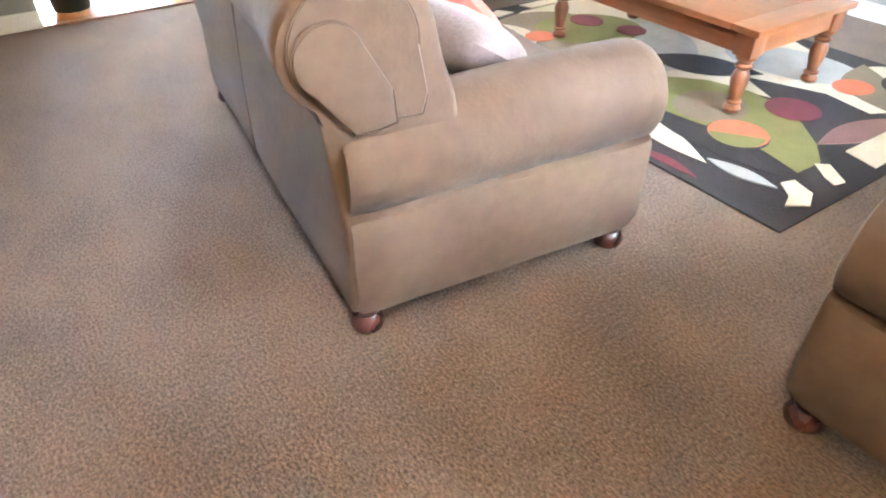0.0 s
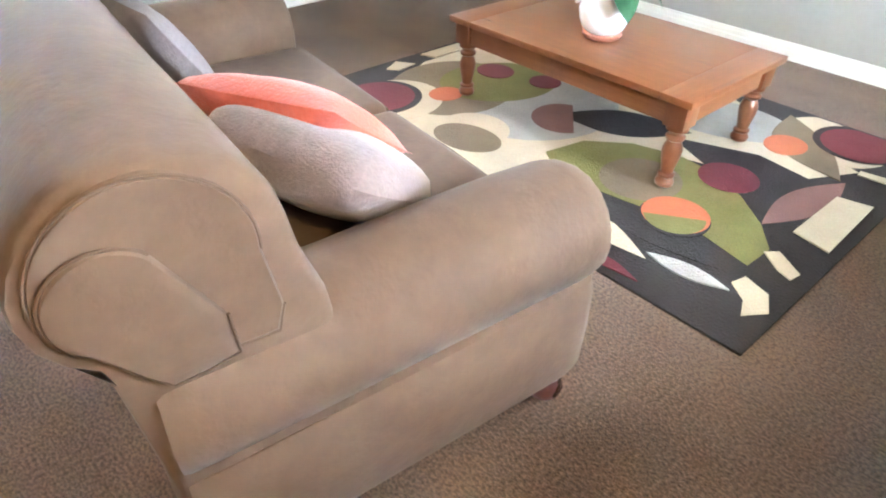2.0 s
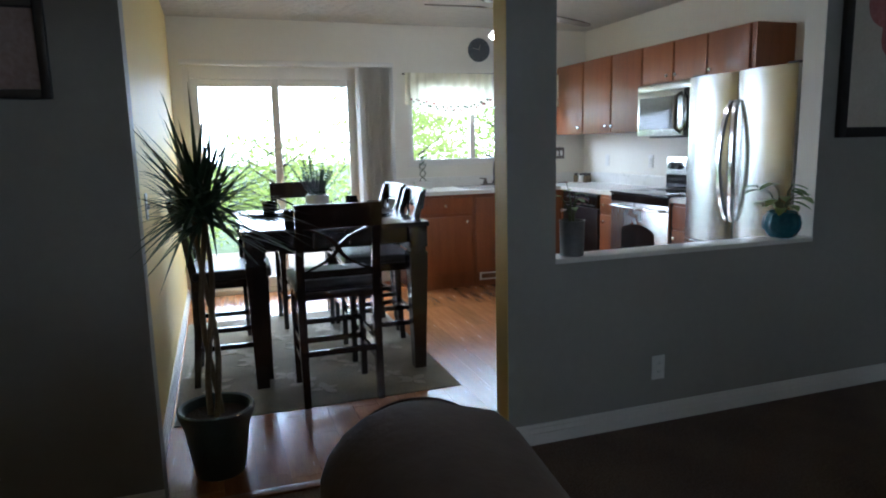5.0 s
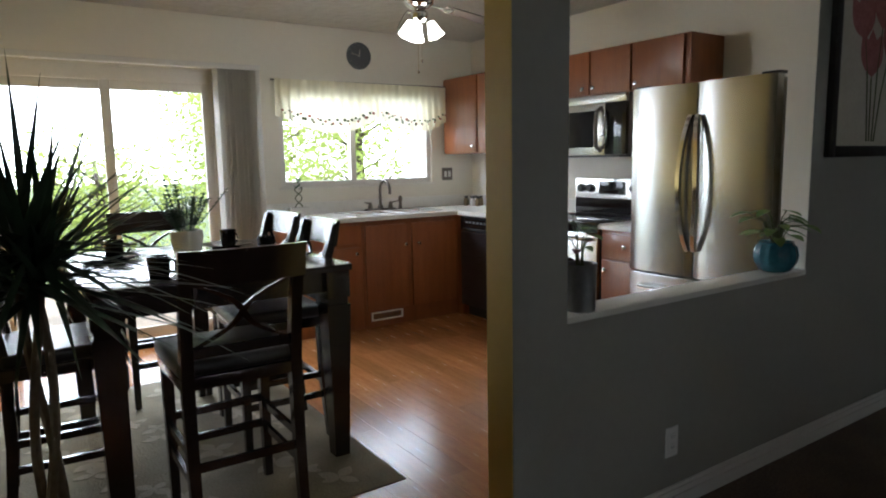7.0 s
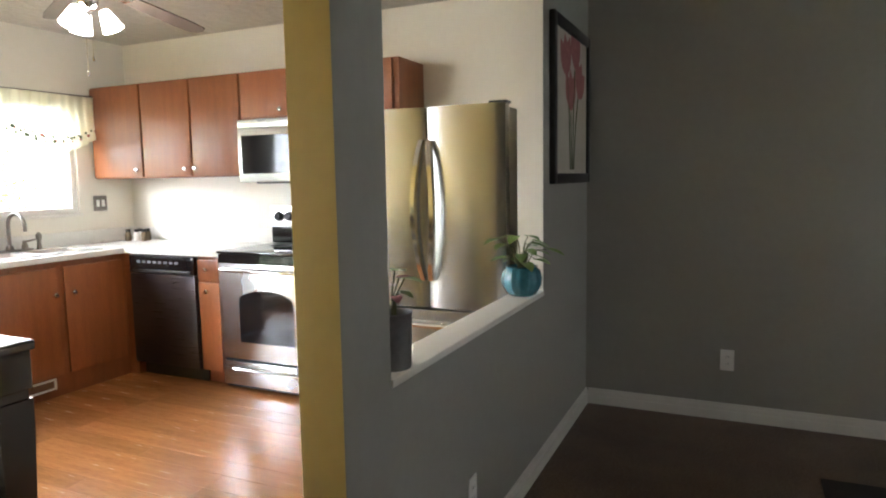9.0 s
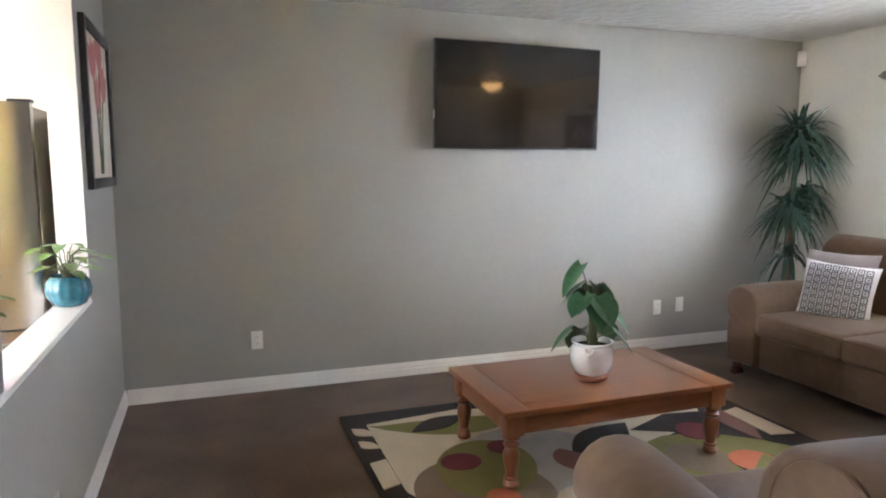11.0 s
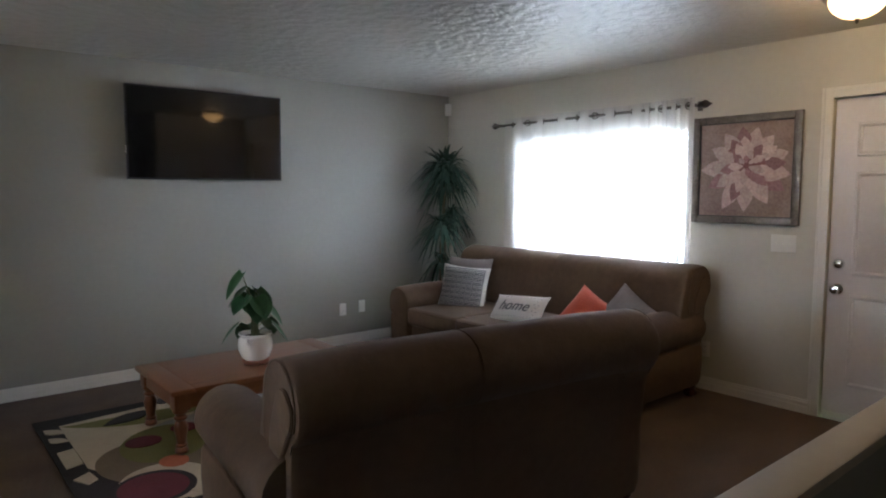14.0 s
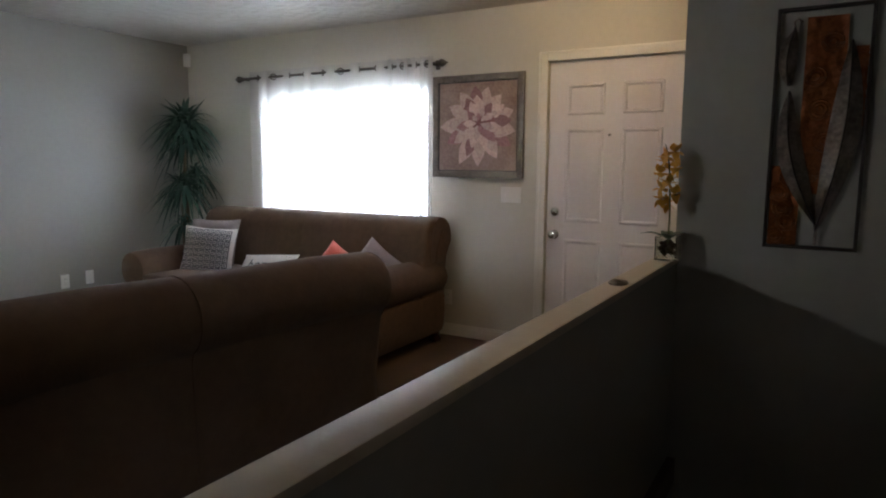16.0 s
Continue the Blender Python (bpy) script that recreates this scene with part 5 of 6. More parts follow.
part("backsplash", boxes((KX, -2.10, 0.905, KX + 0.02, -0.02, 1.005), (KX, -0.02, 0.905, -2.245, -0.0005, 1.005), bevel=0.004), COUNTER, counter)
sink = thing("sink", "white double-bowl drop-in sink", "sink", (0, 0, 0))
bm = bmesh.new()
for y0, y1 in ((SK0 + 0.02, -1.13), (-1.09, SK1 - 0.02)):
    for x0, a0, x1, a1 in ((SX0 + 0.07, y0, SX0 + 0.075, y1), (SX1 - 0.03, y0, SX1 - 0.025, y1), (SX0 + 0.07, y0, SX1 - 0.025, y0 + 0.005), (SX0 + 0.07, y1 - 0.005, SX1 - 0.025, y1)):
        box(bm, x0, a0, 0.74, x1, a1, 0.905)
    box(bm, SX0 + 0.07, y0, 0.735, SX1 - 0.025, y1, 0.74)
part("bowl", bm, COUNTER, sink, "", False)
part("rim", boxes((SX0 - 0.02, SK0 - 0.02, 0.906, SX0 + 0.075, SK1 + 0.02, 0.916), (SX1 - 0.03, SK0 - 0.02, 0.906, SX1 + 0.02, SK1 + 0.02, 0.916), (SX0 + 0.075, SK0 - 0.02, 0.906, SX1 - 0.03, SK0 + 0.025, 0.916),
     (SX0 + 0.075, SK1 - 0.025, 0.906, SX1 - 0.03, SK1 + 0.02, 0.916), (SX0 + 0.075, -1.135, 0.906, SX1 - 0.03, -1.085, 0.916), bevel=0.004), CERAMIC, sink)
fa = thing("faucet", "dark bronze gooseneck faucet with two lever handles", "faucet", (SX0 + 0.02, -1.10, 0.916), 0)
part("base_plate", b1(-0.03, -0.14, 0, 0.03, 0.14, 0.014, bevel=0.005), PEWTER, fa)
bm = bmesh.new()
lathe(bm, [(0.024, 0.012), (0.024, 0.03), (0.016, 0.045)], 14)
tube(bm, [(0, 0, 0.03), (0, 0, 0.17)] + [(0.085 - 0.085 * math.cos(radians(a)), 0.0, 0.17 + 0.085 * math.sin(radians(a))) for a in range(15, 181, 15)] + [(0.17, 0, 0.14)], 0.012, 10)
part("spout", bm, PEWTER, fa)
for s in (-1, 1):
    bm = bmesh.new()
    lathe(bm, [(0.022, 0.012), (0.020, 0.035), (0.014, 0.05), (0.014, 0.065), (0.004, 0.07)], 14, (0, s * 0.10, 0))
    tube(bm, [(0, s * 0.10, 0.06), (0.012, s * 0.14, 0.066), (0.02, s * 0.165, 0.072)], 0.007, 8, 0.005)
    part("lever", bm, PEWTER, fa)
bm = bmesh.new()
lathe(bm, [(0.018, 0.0), (0.014, 0.03), (0.012, 0.05), (0.018, 0.075), (0.019, 0.10), (0.008, 0.115)], 14, (0.0, 0.20, 0))
part("sprayer", bm, PEWTER, fa)

# dishwasher
dwash = thing("dishwasher", "black dishwasher with a dark steel door", "dishwasher", (-3.048, BY, 0))
part("body", b1(0.0, 0.0, 0.10, 0.60, 0.56, 0.866), BLACK_PLASTIC, dwash, "", False)
DSTEEL = material("dark_steel", (0.10, 0.09, 0.10), (0.07, 0.065, 0.07), 0.3, metal=0.9, stretch=(1, 1, 50))
part("door", b1(0.004, -0.028, 0.105, 0.596, -0.001, 0.735, bevel=0.004), DSTEEL, dwash, "dark steel door")
part("control_panel", b1(0.004, -0.032, 0.74, 0.596, -0.001, 0.862, bevel=0.006), BLACK_GLOSS, dwash)
part("handle_slot", b1(0.04, -0.045, 0.745, 0.56, -0.030, 0.765, bevel=0.004), BLACK_PLASTIC, dwash)
for k in range(8):
    part("button", b1(0.08 + 0.05 * k, -0.0335, 0.81, 0.11 + 0.05 * k, -0.0315, 0.825), GREY_METAL, dwash, "", False)
part("toe_kick", b1(0.004, 0.05, 0.0, 0.596, 0.06, 0.10), BLACK_PLASTIC, dwash, "", False)

# range
rg = thing("range", "stainless steel electric range with a black glass top", "range", (-2.238, -0.62, 0))
part("body", b1(0.0, 0.03, 0.02, 0.745, 0.615, 0.895), BLACK_PLASTIC, rg, "", False)
part("cooktop", b1(-0.002, -0.01, 0.896, 0.747, 0.56, 0.914, bevel=0.004), BLACK_GLOSS, rg, "black glass cooktop")
bm = bmesh.new()
for x, y, r in ((0.19, 0.14, 0.10), (0.55, 0.14, 0.075), (0.19, 0.40, 0.075), (0.55, 0.40, 0.10)):
    tube(bm, [(x + r * math.cos(2 * math.pi * i / 30), y + r * math.sin(2 * math.pi * i / 30), 0.9142) for i in range(31)], 0.0012, 4)
part("burner_rings", bm, GREY_METAL, rg)
od = part("oven_door", b1(0.004, 0.0, 0.215, 0.741, 0.029, 0.885, bevel=0.006), STEEL_H, rg, "stainless oven door")
bm = bmesh.new()
pts = [(0.16, 0.33), (0.585, 0.33), (0.585, 0.60)] + [(0.372 + 0.2125 * math.cos(radians(a)), 0.60 + 0.07 * math.sin(radians(a))) for a in range(15, 166, 15)] + [(0.16, 0.60)]
loft(bm, [[(x, -0.002, z) for x, z in pts], [(x, 0.004, z) for x, z in pts]])
part("oven_window", bm, BLACK_GLOSS, od, "black arched oven window", False)
part("door_top_band", b1(0.004, -0.001, 0.835, 0.741, 0.0005, 0.893), BLACK_GLOSS, od, "", False)
bm = bmesh.new()
tube(bm, [(0.05, 0.0, 0.80), (0.06, -0.04, 0.80), (0.20, -0.058, 0.80), (0.372, -0.062, 0.80), (0.545, -0.058, 0.80), (0.685, -0.04, 0.80), (0.695, 0.0, 0.80)], 0.013, 10)
part("handle", bm, CHROME, od, "curved steel handle")
dr = part("drawer", b1(0.004, 0.0, 0.04, 0.741, 0.029, 0.20, bevel=0.006), STEEL_H, rg)
bm = bmesh.new()
tube(bm, [(0.10, 0.0, 0.155), (0.12, -0.03, 0.155), (0.372, -0.04, 0.155), (0.625, -0.03, 0.155), (0.645, 0.0, 0.155)], 0.010, 8)
part("handle", bm, CHROME, dr)
bg = part("backguard", b1(0.0, 0.545, 0.915, 0.745, 0.615, 1.18, bevel=0.012), STEEL_H, rg, "steel control panel")
part("lower_band", b1(0.01, 0.538, 0.916, 0.735, 0.546, 1.03), BLACK_GLOSS, bg, "", False)
part("display", b1(0.25, 0.540, 1.06, 0.50, 0.5465, 1.155, bevel=0.003), BLACK_GLOSS, bg, "dark display")
for x in (0.07, 0.16, 0.58, 0.67):
    bm = bmesh.new()
    lathe(bm, [(0.034, 0.0), (0.032, 0.012), (0.026, 0.022), (0.024, 0.026), (0.001, 0.026)], 18)
    bmesh.ops.rotate(bm, verts=bm.verts[:], cent=(0, 0, 0), matrix=Matrix.Rotation(radians(90), 3, "X"))
    part("knob", bm, BLACK_PLASTIC, bg, "black dial", True, pose(x, 0.545, 1.105))

# microwave
mw = thing("microwave", "stainless over-the-range microwave with a black window", "microwave", (-2.232, -0.385, 1.348))
part("body", b1(0.0, 0.03, 0.0, 0.752, 0.384, 0.408), GREY_METAL, mw, "", False)
part("vent_band", b1(0.0, 0.0, 0.352, 0.752, 0.029, 0.408, bevel=0.004), STEEL_H, mw)
dm = part("door", b1(0.0, 0.0, 0.002, 0.57, 0.029, 0.350, bevel=0.004), STEEL_H, mw, "stainless door")
part("window", b1(0.03, -0.002, 0.055, 0.50, 0.004, 0.305), BLACK_GLOSS, dm, "black glass window", False)
bm = bmesh.new()
tube(bm, [(0.535, 0.0, 0.03), (0.535, -0.045, 0.06), (0.535, -0.055, 0.175), (0.535, -0.045, 0.29), (0.535, 0.0, 0.32)], 0.014, 10)
part("handle", bm, PEWTER, dm, "dark bowed handle")
part("control_panel", b1(0.573, 0.0, 0.002, 0.752, 0.029, 0.350, bevel=0.004), BLACK_GLOSS, mw)
part("light_strip", b1(0.10, 0.05, -0.012, 0.65, 0.30, 0.0), BLACK_PLASTIC, mw, "", False)

# refrigerator
fr = thing("refrigerator", "stainless french-door refrigerator with bowed handles", "refrigerator", (-1.02, -0.80, 0))
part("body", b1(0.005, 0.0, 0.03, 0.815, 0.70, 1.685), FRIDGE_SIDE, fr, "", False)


def bowed(x0, x1, z0, z1):
    bm = bmesh.new()

    def fn(u, v):
        return Vector((x0 + (x1 - x0) * u, -0.06 - 0.028 * (1 - (2 * u - 1) ** 2) ** 0.7, z0 + (z1 - z0) * v))
    sheet(bm, fn, 16, 1)
    box(bm, x0, -0.0595, z0, x1, -0.002, z1, bevel=0.004)
    return bm


for x0, x1, hx in ((0.0, 0.406, 0.378), (0.414, 0.82, 0.442)):
    d = part("door", bowed(x0, x1, 0.70, 1.70), STEEL, fr, "brushed steel door")
    bm = bmesh.new()
    s = -1 if hx < 0.4 else 1
    rings = []
    for i in range(17):
        t = i / 16
        bow = math.sin(math.pi * t)
        z, y, xx = 0.84 + 0.70 * t, -0.082 - 0.050 * bow ** 0.6, hx + s * 0.032 * bow - s * 0.012
        rings.append([(xx - 0.012, y - 0.010, z), (xx + 0.012, y - 0.010, z), (xx + 0.014, y + 0.010, z), (xx - 0.014, y + 0.010, z)])
    loft(bm, rings)
    part("handle", bm, CHROME, d, "long bowed steel handle")
fz = part("freezer_drawer", bowed(0.0, 0.82, 0.06, 0.685), STEEL, fr, "brushed steel drawer")
bm = bmesh.new()
tube(bm, [(0.08, -0.07, 0.615), (0.10, -0.11, 0.615), (0.41, -0.125, 0.615), (0.72, -0.11, 0.615), (0.74, -0.07, 0.615)], 0.013, 8)
part("handle", bm, CHROME, fz)
part("toe_grille", b1(0.01, -0.02, 0.0, 0.81, 0.02, 0.055), BLACK_PLASTIC, fr, "", False)
for x in (0.0, 0.73):
    part("hinge_cover", b1(x, -0.04, 1.702, x + 0.09, 0.03, 1.715, bevel=0.003), BLACK_PLASTIC, fr)

# sink window and valance
kwin = tagged(new("window_2"), "sliding kitchen window above the sink", "window", "", "structure")
kwin.location = (KX - 0.05, (KY0 + KY1) / 2, KZ0)
hw, hh = (KY1 - KY0) / 2, KZ1 - KZ0
part("window_frame", boxes((-0.03, -hw, 0, 0.03, -hw + 0.045, hh), (-0.03, hw - 0.045, 0, 0.03, hw, hh), (-0.03, -hw + 0.045, 0, 0.03, hw - 0.045, 0.045), (-0.03, -hw + 0.045, hh - 0.045, 0.03, hw - 0.045, hh), (-0.03, -0.09, 0.045, 0.03, -0.04, hh - 0.045), bevel=0.003), TRIM, kwin)
part("window_sill", b1(-0.05, -hw - 0.02, -0.018, 0.062, hw + 0.02, 0.0, bevel=0.004), TRIM, kwin)
for y0, y1 in ((-hw + 0.045, -0.09), (-0.04, hw - 0.045)):
    pane = part("pane", b1(-0.003, y0, 0.045, 0.003, y1, hh - 0.045), PANE, kwin, "", False)
    pane.visible_shadow = False
val = thing("valance", "cream gathered valance with an embroidered vine", "valance", (KX + 0.06, 0, 0))
bm = bmesh.new()
tube(bm, [(-0.005, -2.0, 1.985), (-0.005, -1.1, 1.995), (-0.005, -0.30, 2.0)], 0.007, 8)
part("rod", bm, PEWTER, val)


def scallop(y0, y1, sag):
    u_of = lambda u: y0 + (y1 - y0) * u

    def pt(u, v, lift=0.0):
        low = 1.705 - sag * math.sin(math.pi * u ** 1.15)
        top = 1.995
        z = top + (low - top) * v
        x = 0.012 + lift + (0.007 + 0.012 * v) * math.sin(2 * math.pi * 11 * u + 0.6 * math.sin(5 * v)) + 0.006 * noise.noise(Vector((u * 8, v * 3, y0)))
        return Vector((x, u_of(u), z))
    bm = bmesh.new()
    sheet(bm, lambda u, v: pt(u, v), 110, 12)
    cloth = part("cloth", bm, VALANCE, val)
    rnd = random.Random(int(-y0 * 100))
    bm, bm2 = bmesh.new(), bmesh.new()
    for k in range(34):
        u = 0.06 + 0.88 * k / 33
        c = pt(u, 0.80 + 0.05 * math.sin(k * 1.9), 0.007)
        tgt = bm if k % 3 else bm2
        r = 0.010 + 0.008 * rnd.random()
        tgt.faces.new([tgt.verts.new(c + Vector((0.001, r * math.cos(a), r * 0.8 * math.sin(a)))) for a in [2 * math.pi * i / 7 for i in range(7)]])
    tagged(part("embroidery", bm, STEM, cloth, "green embroidered leaves", False), "", "", "", "stuff")
    tagged(part("embroidery", bm2, INK_RED, cloth, "rust embroidered flowers", False), "", "", "", "stuff")


scallop(-1.975, -1.06, 0.13)
scallop(-1.07, -0.32, 0.115)

# sliding door and vertical blinds
sl = tagged(new("door_2"), "white sliding glass door to the garden", "sliding door", "", "structure")
sl.location = (KX - 0.05, (SY0 + SY1) / 2, 0)
hw = (SY1 - SY0) / 2
part("door_frame", boxes((-0.05, -hw, 0, 0.045, -hw + 0.05, SZ), (-0.05, hw - 0.05, 0, 0.045, hw, SZ), (-0.05, -hw + 0.05, SZ - 0.10, 0.045, hw - 0.05, SZ), (-0.05, -hw + 0.05, 0, 0.045, hw - 0.05, 0.05), bevel=0.003), TRIM, sl)
for y0, y1, x in ((-hw + 0.05, 0.035, 0.0), (-0.035, hw - 0.05, 0.03)):
    sp = part("sliding_panel", boxes((x - 0.013, y0, 0.05, x + 0.013, y0 + 0.065, SZ - 0.10), (x - 0.013, y1 - 0.065, 0.05, x + 0.013, y1, SZ - 0.10), (x - 0.013, y0 + 0.065, 0.05, x + 0.013, y1 - 0.065, 0.14), (x - 0.013, y0 + 0.065, SZ - 0.165, x + 0.013, y1 - 0.065, SZ - 0.10), bevel=0.003), TRIM, sl)
    pane = part("pane", b1(x - 0.003, y0 + 0.065, 0.14, x + 0.003, y1 - 0.065, SZ - 0.165), PANE, sp, "", False)
    pane.visible_shadow = False
vb = thing("vertical_blinds", "grey vertical blinds drawn to the side of the sliding door", "blinds", (KX + 0.10, 0, 0))
part("headrail", b1(-0.03, -3.95, 2.035, 0.03, -2.10, 2.075, bevel=0.004), WHITE_PLASTIC, vb)
part("headrail_clip", boxes((-0.10, -3.6, 2.04, -0.03, -3.57, 2.07), (-0.10, -2.3, 2.04, -0.03, -2.27, 2.07)), WHITE_PLASTIC, vb, "", False)
for k in range(16):
    a = radians((80, 44)[k % 2] + 7 * math.sin(k * 2.1))
    cy = -2.44 + 0.020 * k
    bm = bmesh.new()
    sheet(bm, lambda u, v: Vector(((u - 0.5) * 0.089 * math.sin(a) + 0.006 * math.cos(math.pi * (u - 0.5)), cy + (u - 0.5) * 0.089 * math.cos(a), 0.04 + 1.995 * v)), 4, 1, thick=0.001)
    part("vane", bm, VERT_BLIND, vb)

# clock, switch plate, bamboo, jars
ck = thing("wall_clock", "round dark grey wall clock with steel hands", "clock", (KX + 0.002, -1.20, 2.225), 90)
bm = bmesh.new()
lathe(bm, [(0.105, 0.0), (0.112, 0.006), (0.112, 0.022), (0.104, 0.026), (0.100, 0.018), (0.001, 0.018)], 40)
bmesh.ops.rotate(bm, verts=bm.verts[:], cent=(0, 0, 0), matrix=Matrix.Rotation(radians(90), 3, "X"))
part("case", bm, material("slate_face", (0.10, 0.11, 0.12), (0.08, 0.09, 0.10), 0.35), ck)
for a, ln in ((-75, 0.075), (12, 0.055)):
    part("pointer", boxes((-0.003, -0.0215, -0.01, 0.003, -0.0195, ln)), CHROME, ck, "", False, pose(0, 0, 0, 0, a, 0))
bm = bmesh.new()
for k in range(12):
    a = radians(30 * k)
    box(bm, 0.088 * math.sin(a) - 0.003, -0.0195, 0.088 * math.cos(a) - 0.003, 0.088 * math.sin(a) + 0.003, -0.0182, 0.088 * math.cos(a) + 0.003)
part("hour_marks", bm, GREY_METAL, ck, "", False)
sp2 = thing("switch_plate", "dark bronze double switch plate by the sink window", "light switch", (KX + 0.0005, -0.30, 1.205), 90)
part("plate", b1(-0.058, -0.006, -0.058, 0.058, 0, 0.058, bevel=0.003), PEWTER, sp2)
for x in (-0.023, 0.023):
    part("rocker", b1(x - 0.013, -0.010, -0.026, x + 0.013, -0.005, 0.026, bevel=0.002), WHITE_PLASTIC, sp2)
wall_plate("outlet", "white outlet above the kitchen counter", "outlet", -2.55, -0.0005, 1.13, 0, "outlet")
wall_plate("outlet", "white outlet above the kitchen counter", "outlet", -3.25, -0.0005, 1.13, 0, "outlet")
bam = thing("bamboo_plant", "lucky bamboo lattice in a small cream pot", "potted plant", (-3.52, -1.86, 0.905))
part("pot", b1(-0.035, -0.085, 0, 0.035, 0.085, 0.075, bevel=0.006), CERAMIC, bam)
for s in (-1, 1):
    bm = bmesh.new()
    tube(bm, [(0.004 * s, s * 0.03 * math.cos(math.pi * i / 4), 0.075 + 0.018 * i) for i in range(10)], 0.005, 6)
    part("cane", bm, STEM, bam)
rnd = random.Random(2)
for k in range(16):
    a = 2 * math.pi * rnd.random()
    z = 0.20 + 0.09 * rnd.random()
    bm = bmesh.new()
    blade(bm, (0, 0.03 * (rnd.random() - 0.5), z), (0.05 * math.cos(a), 0.07 * math.sin(a), z + 0.05), 0.014, 0.02, 0, 4)
    part("leaf", bm, LEAF, bam)
for k, (x, y) in enumerate(((-3.56, -0.18), (-3.49, -0.16), (-3.42, -0.15), (-3.52, -0.10), (-3.45, -0.09))):
    jar = thing("spice_jar", "small glass spice jar with a dark lid in the counter corner", "jar", (x, y, 0.905), group="spice jars")
    bm = bmesh.new()
    lathe(bm, [(0.022, 0.0), (0.024, 0.004), (0.024, 0.06), (0.016, 0.07), (0.001, 0.07)], 14)
    part("glass", bm, CERAMIC if k % 2 else CANE, jar)
    bm = bmesh.new()
    lathe(bm, [(0.018, 0.0705), (0.019, 0.073), (0.019, 0.092), (0.001, 0.093)], 14)
    part("lid", bm, BLACK_PLASTIC, jar)

# ---- ceiling fan ----
fan = thing("ceiling_fan", "dark-bladed ceiling fan with lit white glass shades", "ceiling fan", (-1.85, -1.735, -0.045))
bm = bmesh.new()
lathe(bm, [(0.001, 2.24), (0.05, 2.245), (0.085, 2.27), (0.10, 2.31), (0.095, 2.35), (0.06, 2.38), (0.03, 2.40), (0.03, 2.43), (0.075, 2.45), (0.08, 2.484)], 28)
part("hub", bm, CHROME, fan, "bright metal hub")
for k in range(5):
    a = 72 * k + 12
    bm = bmesh.new()
    outline(bm, [(0.17, -0.05), (0.25, -0.062), (0.52, -0.072), (0.60, -0.06), (0.625, -0.02), (0.625, 0.02), (0.60, 0.06), (0.52, 0.072), (0.25, 0.062), (0.17, 0.05)], -0.003, 0.003)
    bl = part("blade", bm, FAN_WOOD, fan, "dark wooden blade", True, pose(0, 0, 2.29, 10 * math.cos(radians(a)), 10 * math.sin(radians(a)), a))
    part("bracket", boxes((0.08, -0.012, -0.008, 0.20, 0.012, -0.003), (0.18, -0.04, -0.008, 0.22, 0.04, -0.003), bevel=0.001), CHROME, bl)
bm = bmesh.new()
lathe(bm, [(0.001, 2.165), (0.035, 2.17), (0.05, 2.19), (0.05, 2.22), (0.03, 2.245)], 20)
part("light_kit", bm, CHROME, fan)
for k in range(3):
    a = radians(40 + 120 * k)
    bm = bmesh.new()
    lathe(bm, [(0.020, 0.0), (0.026, -0.018), (0.033, -0.042), (0.041, -0.070), (0.047, -0.088), (0.044, -0.088), (0.037, -0.068), (0.029, -0.042), (0.022, -0.018), (0.016, -0.002)], 20)
    sh = part("shade", bm, TULIP, fan, "lit white glass shade", True, Matrix.Translation((0.066 * math.cos(a), 0.066 * math.sin(a), 2.165)) @ Matrix.Rotation(radians(-24), 4, Vector((-math.sin(a), math.cos(a), 0))))
    sh.visible_shadow = False
for x, z in ((0.02, 1.96), (-0.02, 1.90)):
    bm = bmesh.new()
    tube(bm, [(x, 0, 2.17), (x, 0.002, 2.08), (x, 0, z)], 0.0015, 5)
    lathe(bm, [(0.001, -0.02), (0.006, -0.012), (0.005, 0.0), (0.001, 0.004)], 8, (x, 0, z))
    part("pull_chain", bm, CHROME, fan)

# ---- dining set ----
dt = thing("dining_table", "espresso counter-height dining table with square carved legs", "dining table", (-1.72, -3.10, 0.012))
part("tabletop", b1(-0.62, -0.52, 0.850, 0.62, 0.52, 0.880, bevel=0.005), ESPRESSO, dt)
for s in (-1, 1):
    part("apron", b1(-0.50, s * 0.47 - 0.01, 0.76, 0.50, s * 0.47 + 0.01, 0.8495), ESPRESSO, dt, "", False)
    part("apron", b1(s * 0.57 - 0.01, -0.40, 0.76, s * 0.57 + 0.01, 0.40, 0.8495), ESPRESSO, dt, "", False)
    for r in (-1, 1):
        bm = b1(s * 0.555 - 0.055, r * 0.455 - 0.055, 0.73, s * 0.555 + 0.055, r * 0.455 + 0.055, 0.8495, bevel=0.004)
        box(bm, s * 0.555 - 0.046, r * 0.455 - 0.046, 0.70, s * 0.555 + 0.046, r * 0.455 + 0.046, 0.73)
        loft(bm, [[(s * 0.555 + a * k, r * 0.455 + b * k, z) for a, b in ((-1, -1), (1, -1), (1, 1), (-1, 1))] for k, z in ((0.034, 0.0), (0.042, 0.30), (0.052, 0.60), (0.054, 0.70))])
        part("leg", bm, ESPRESSO, dt, "square tapered leg")


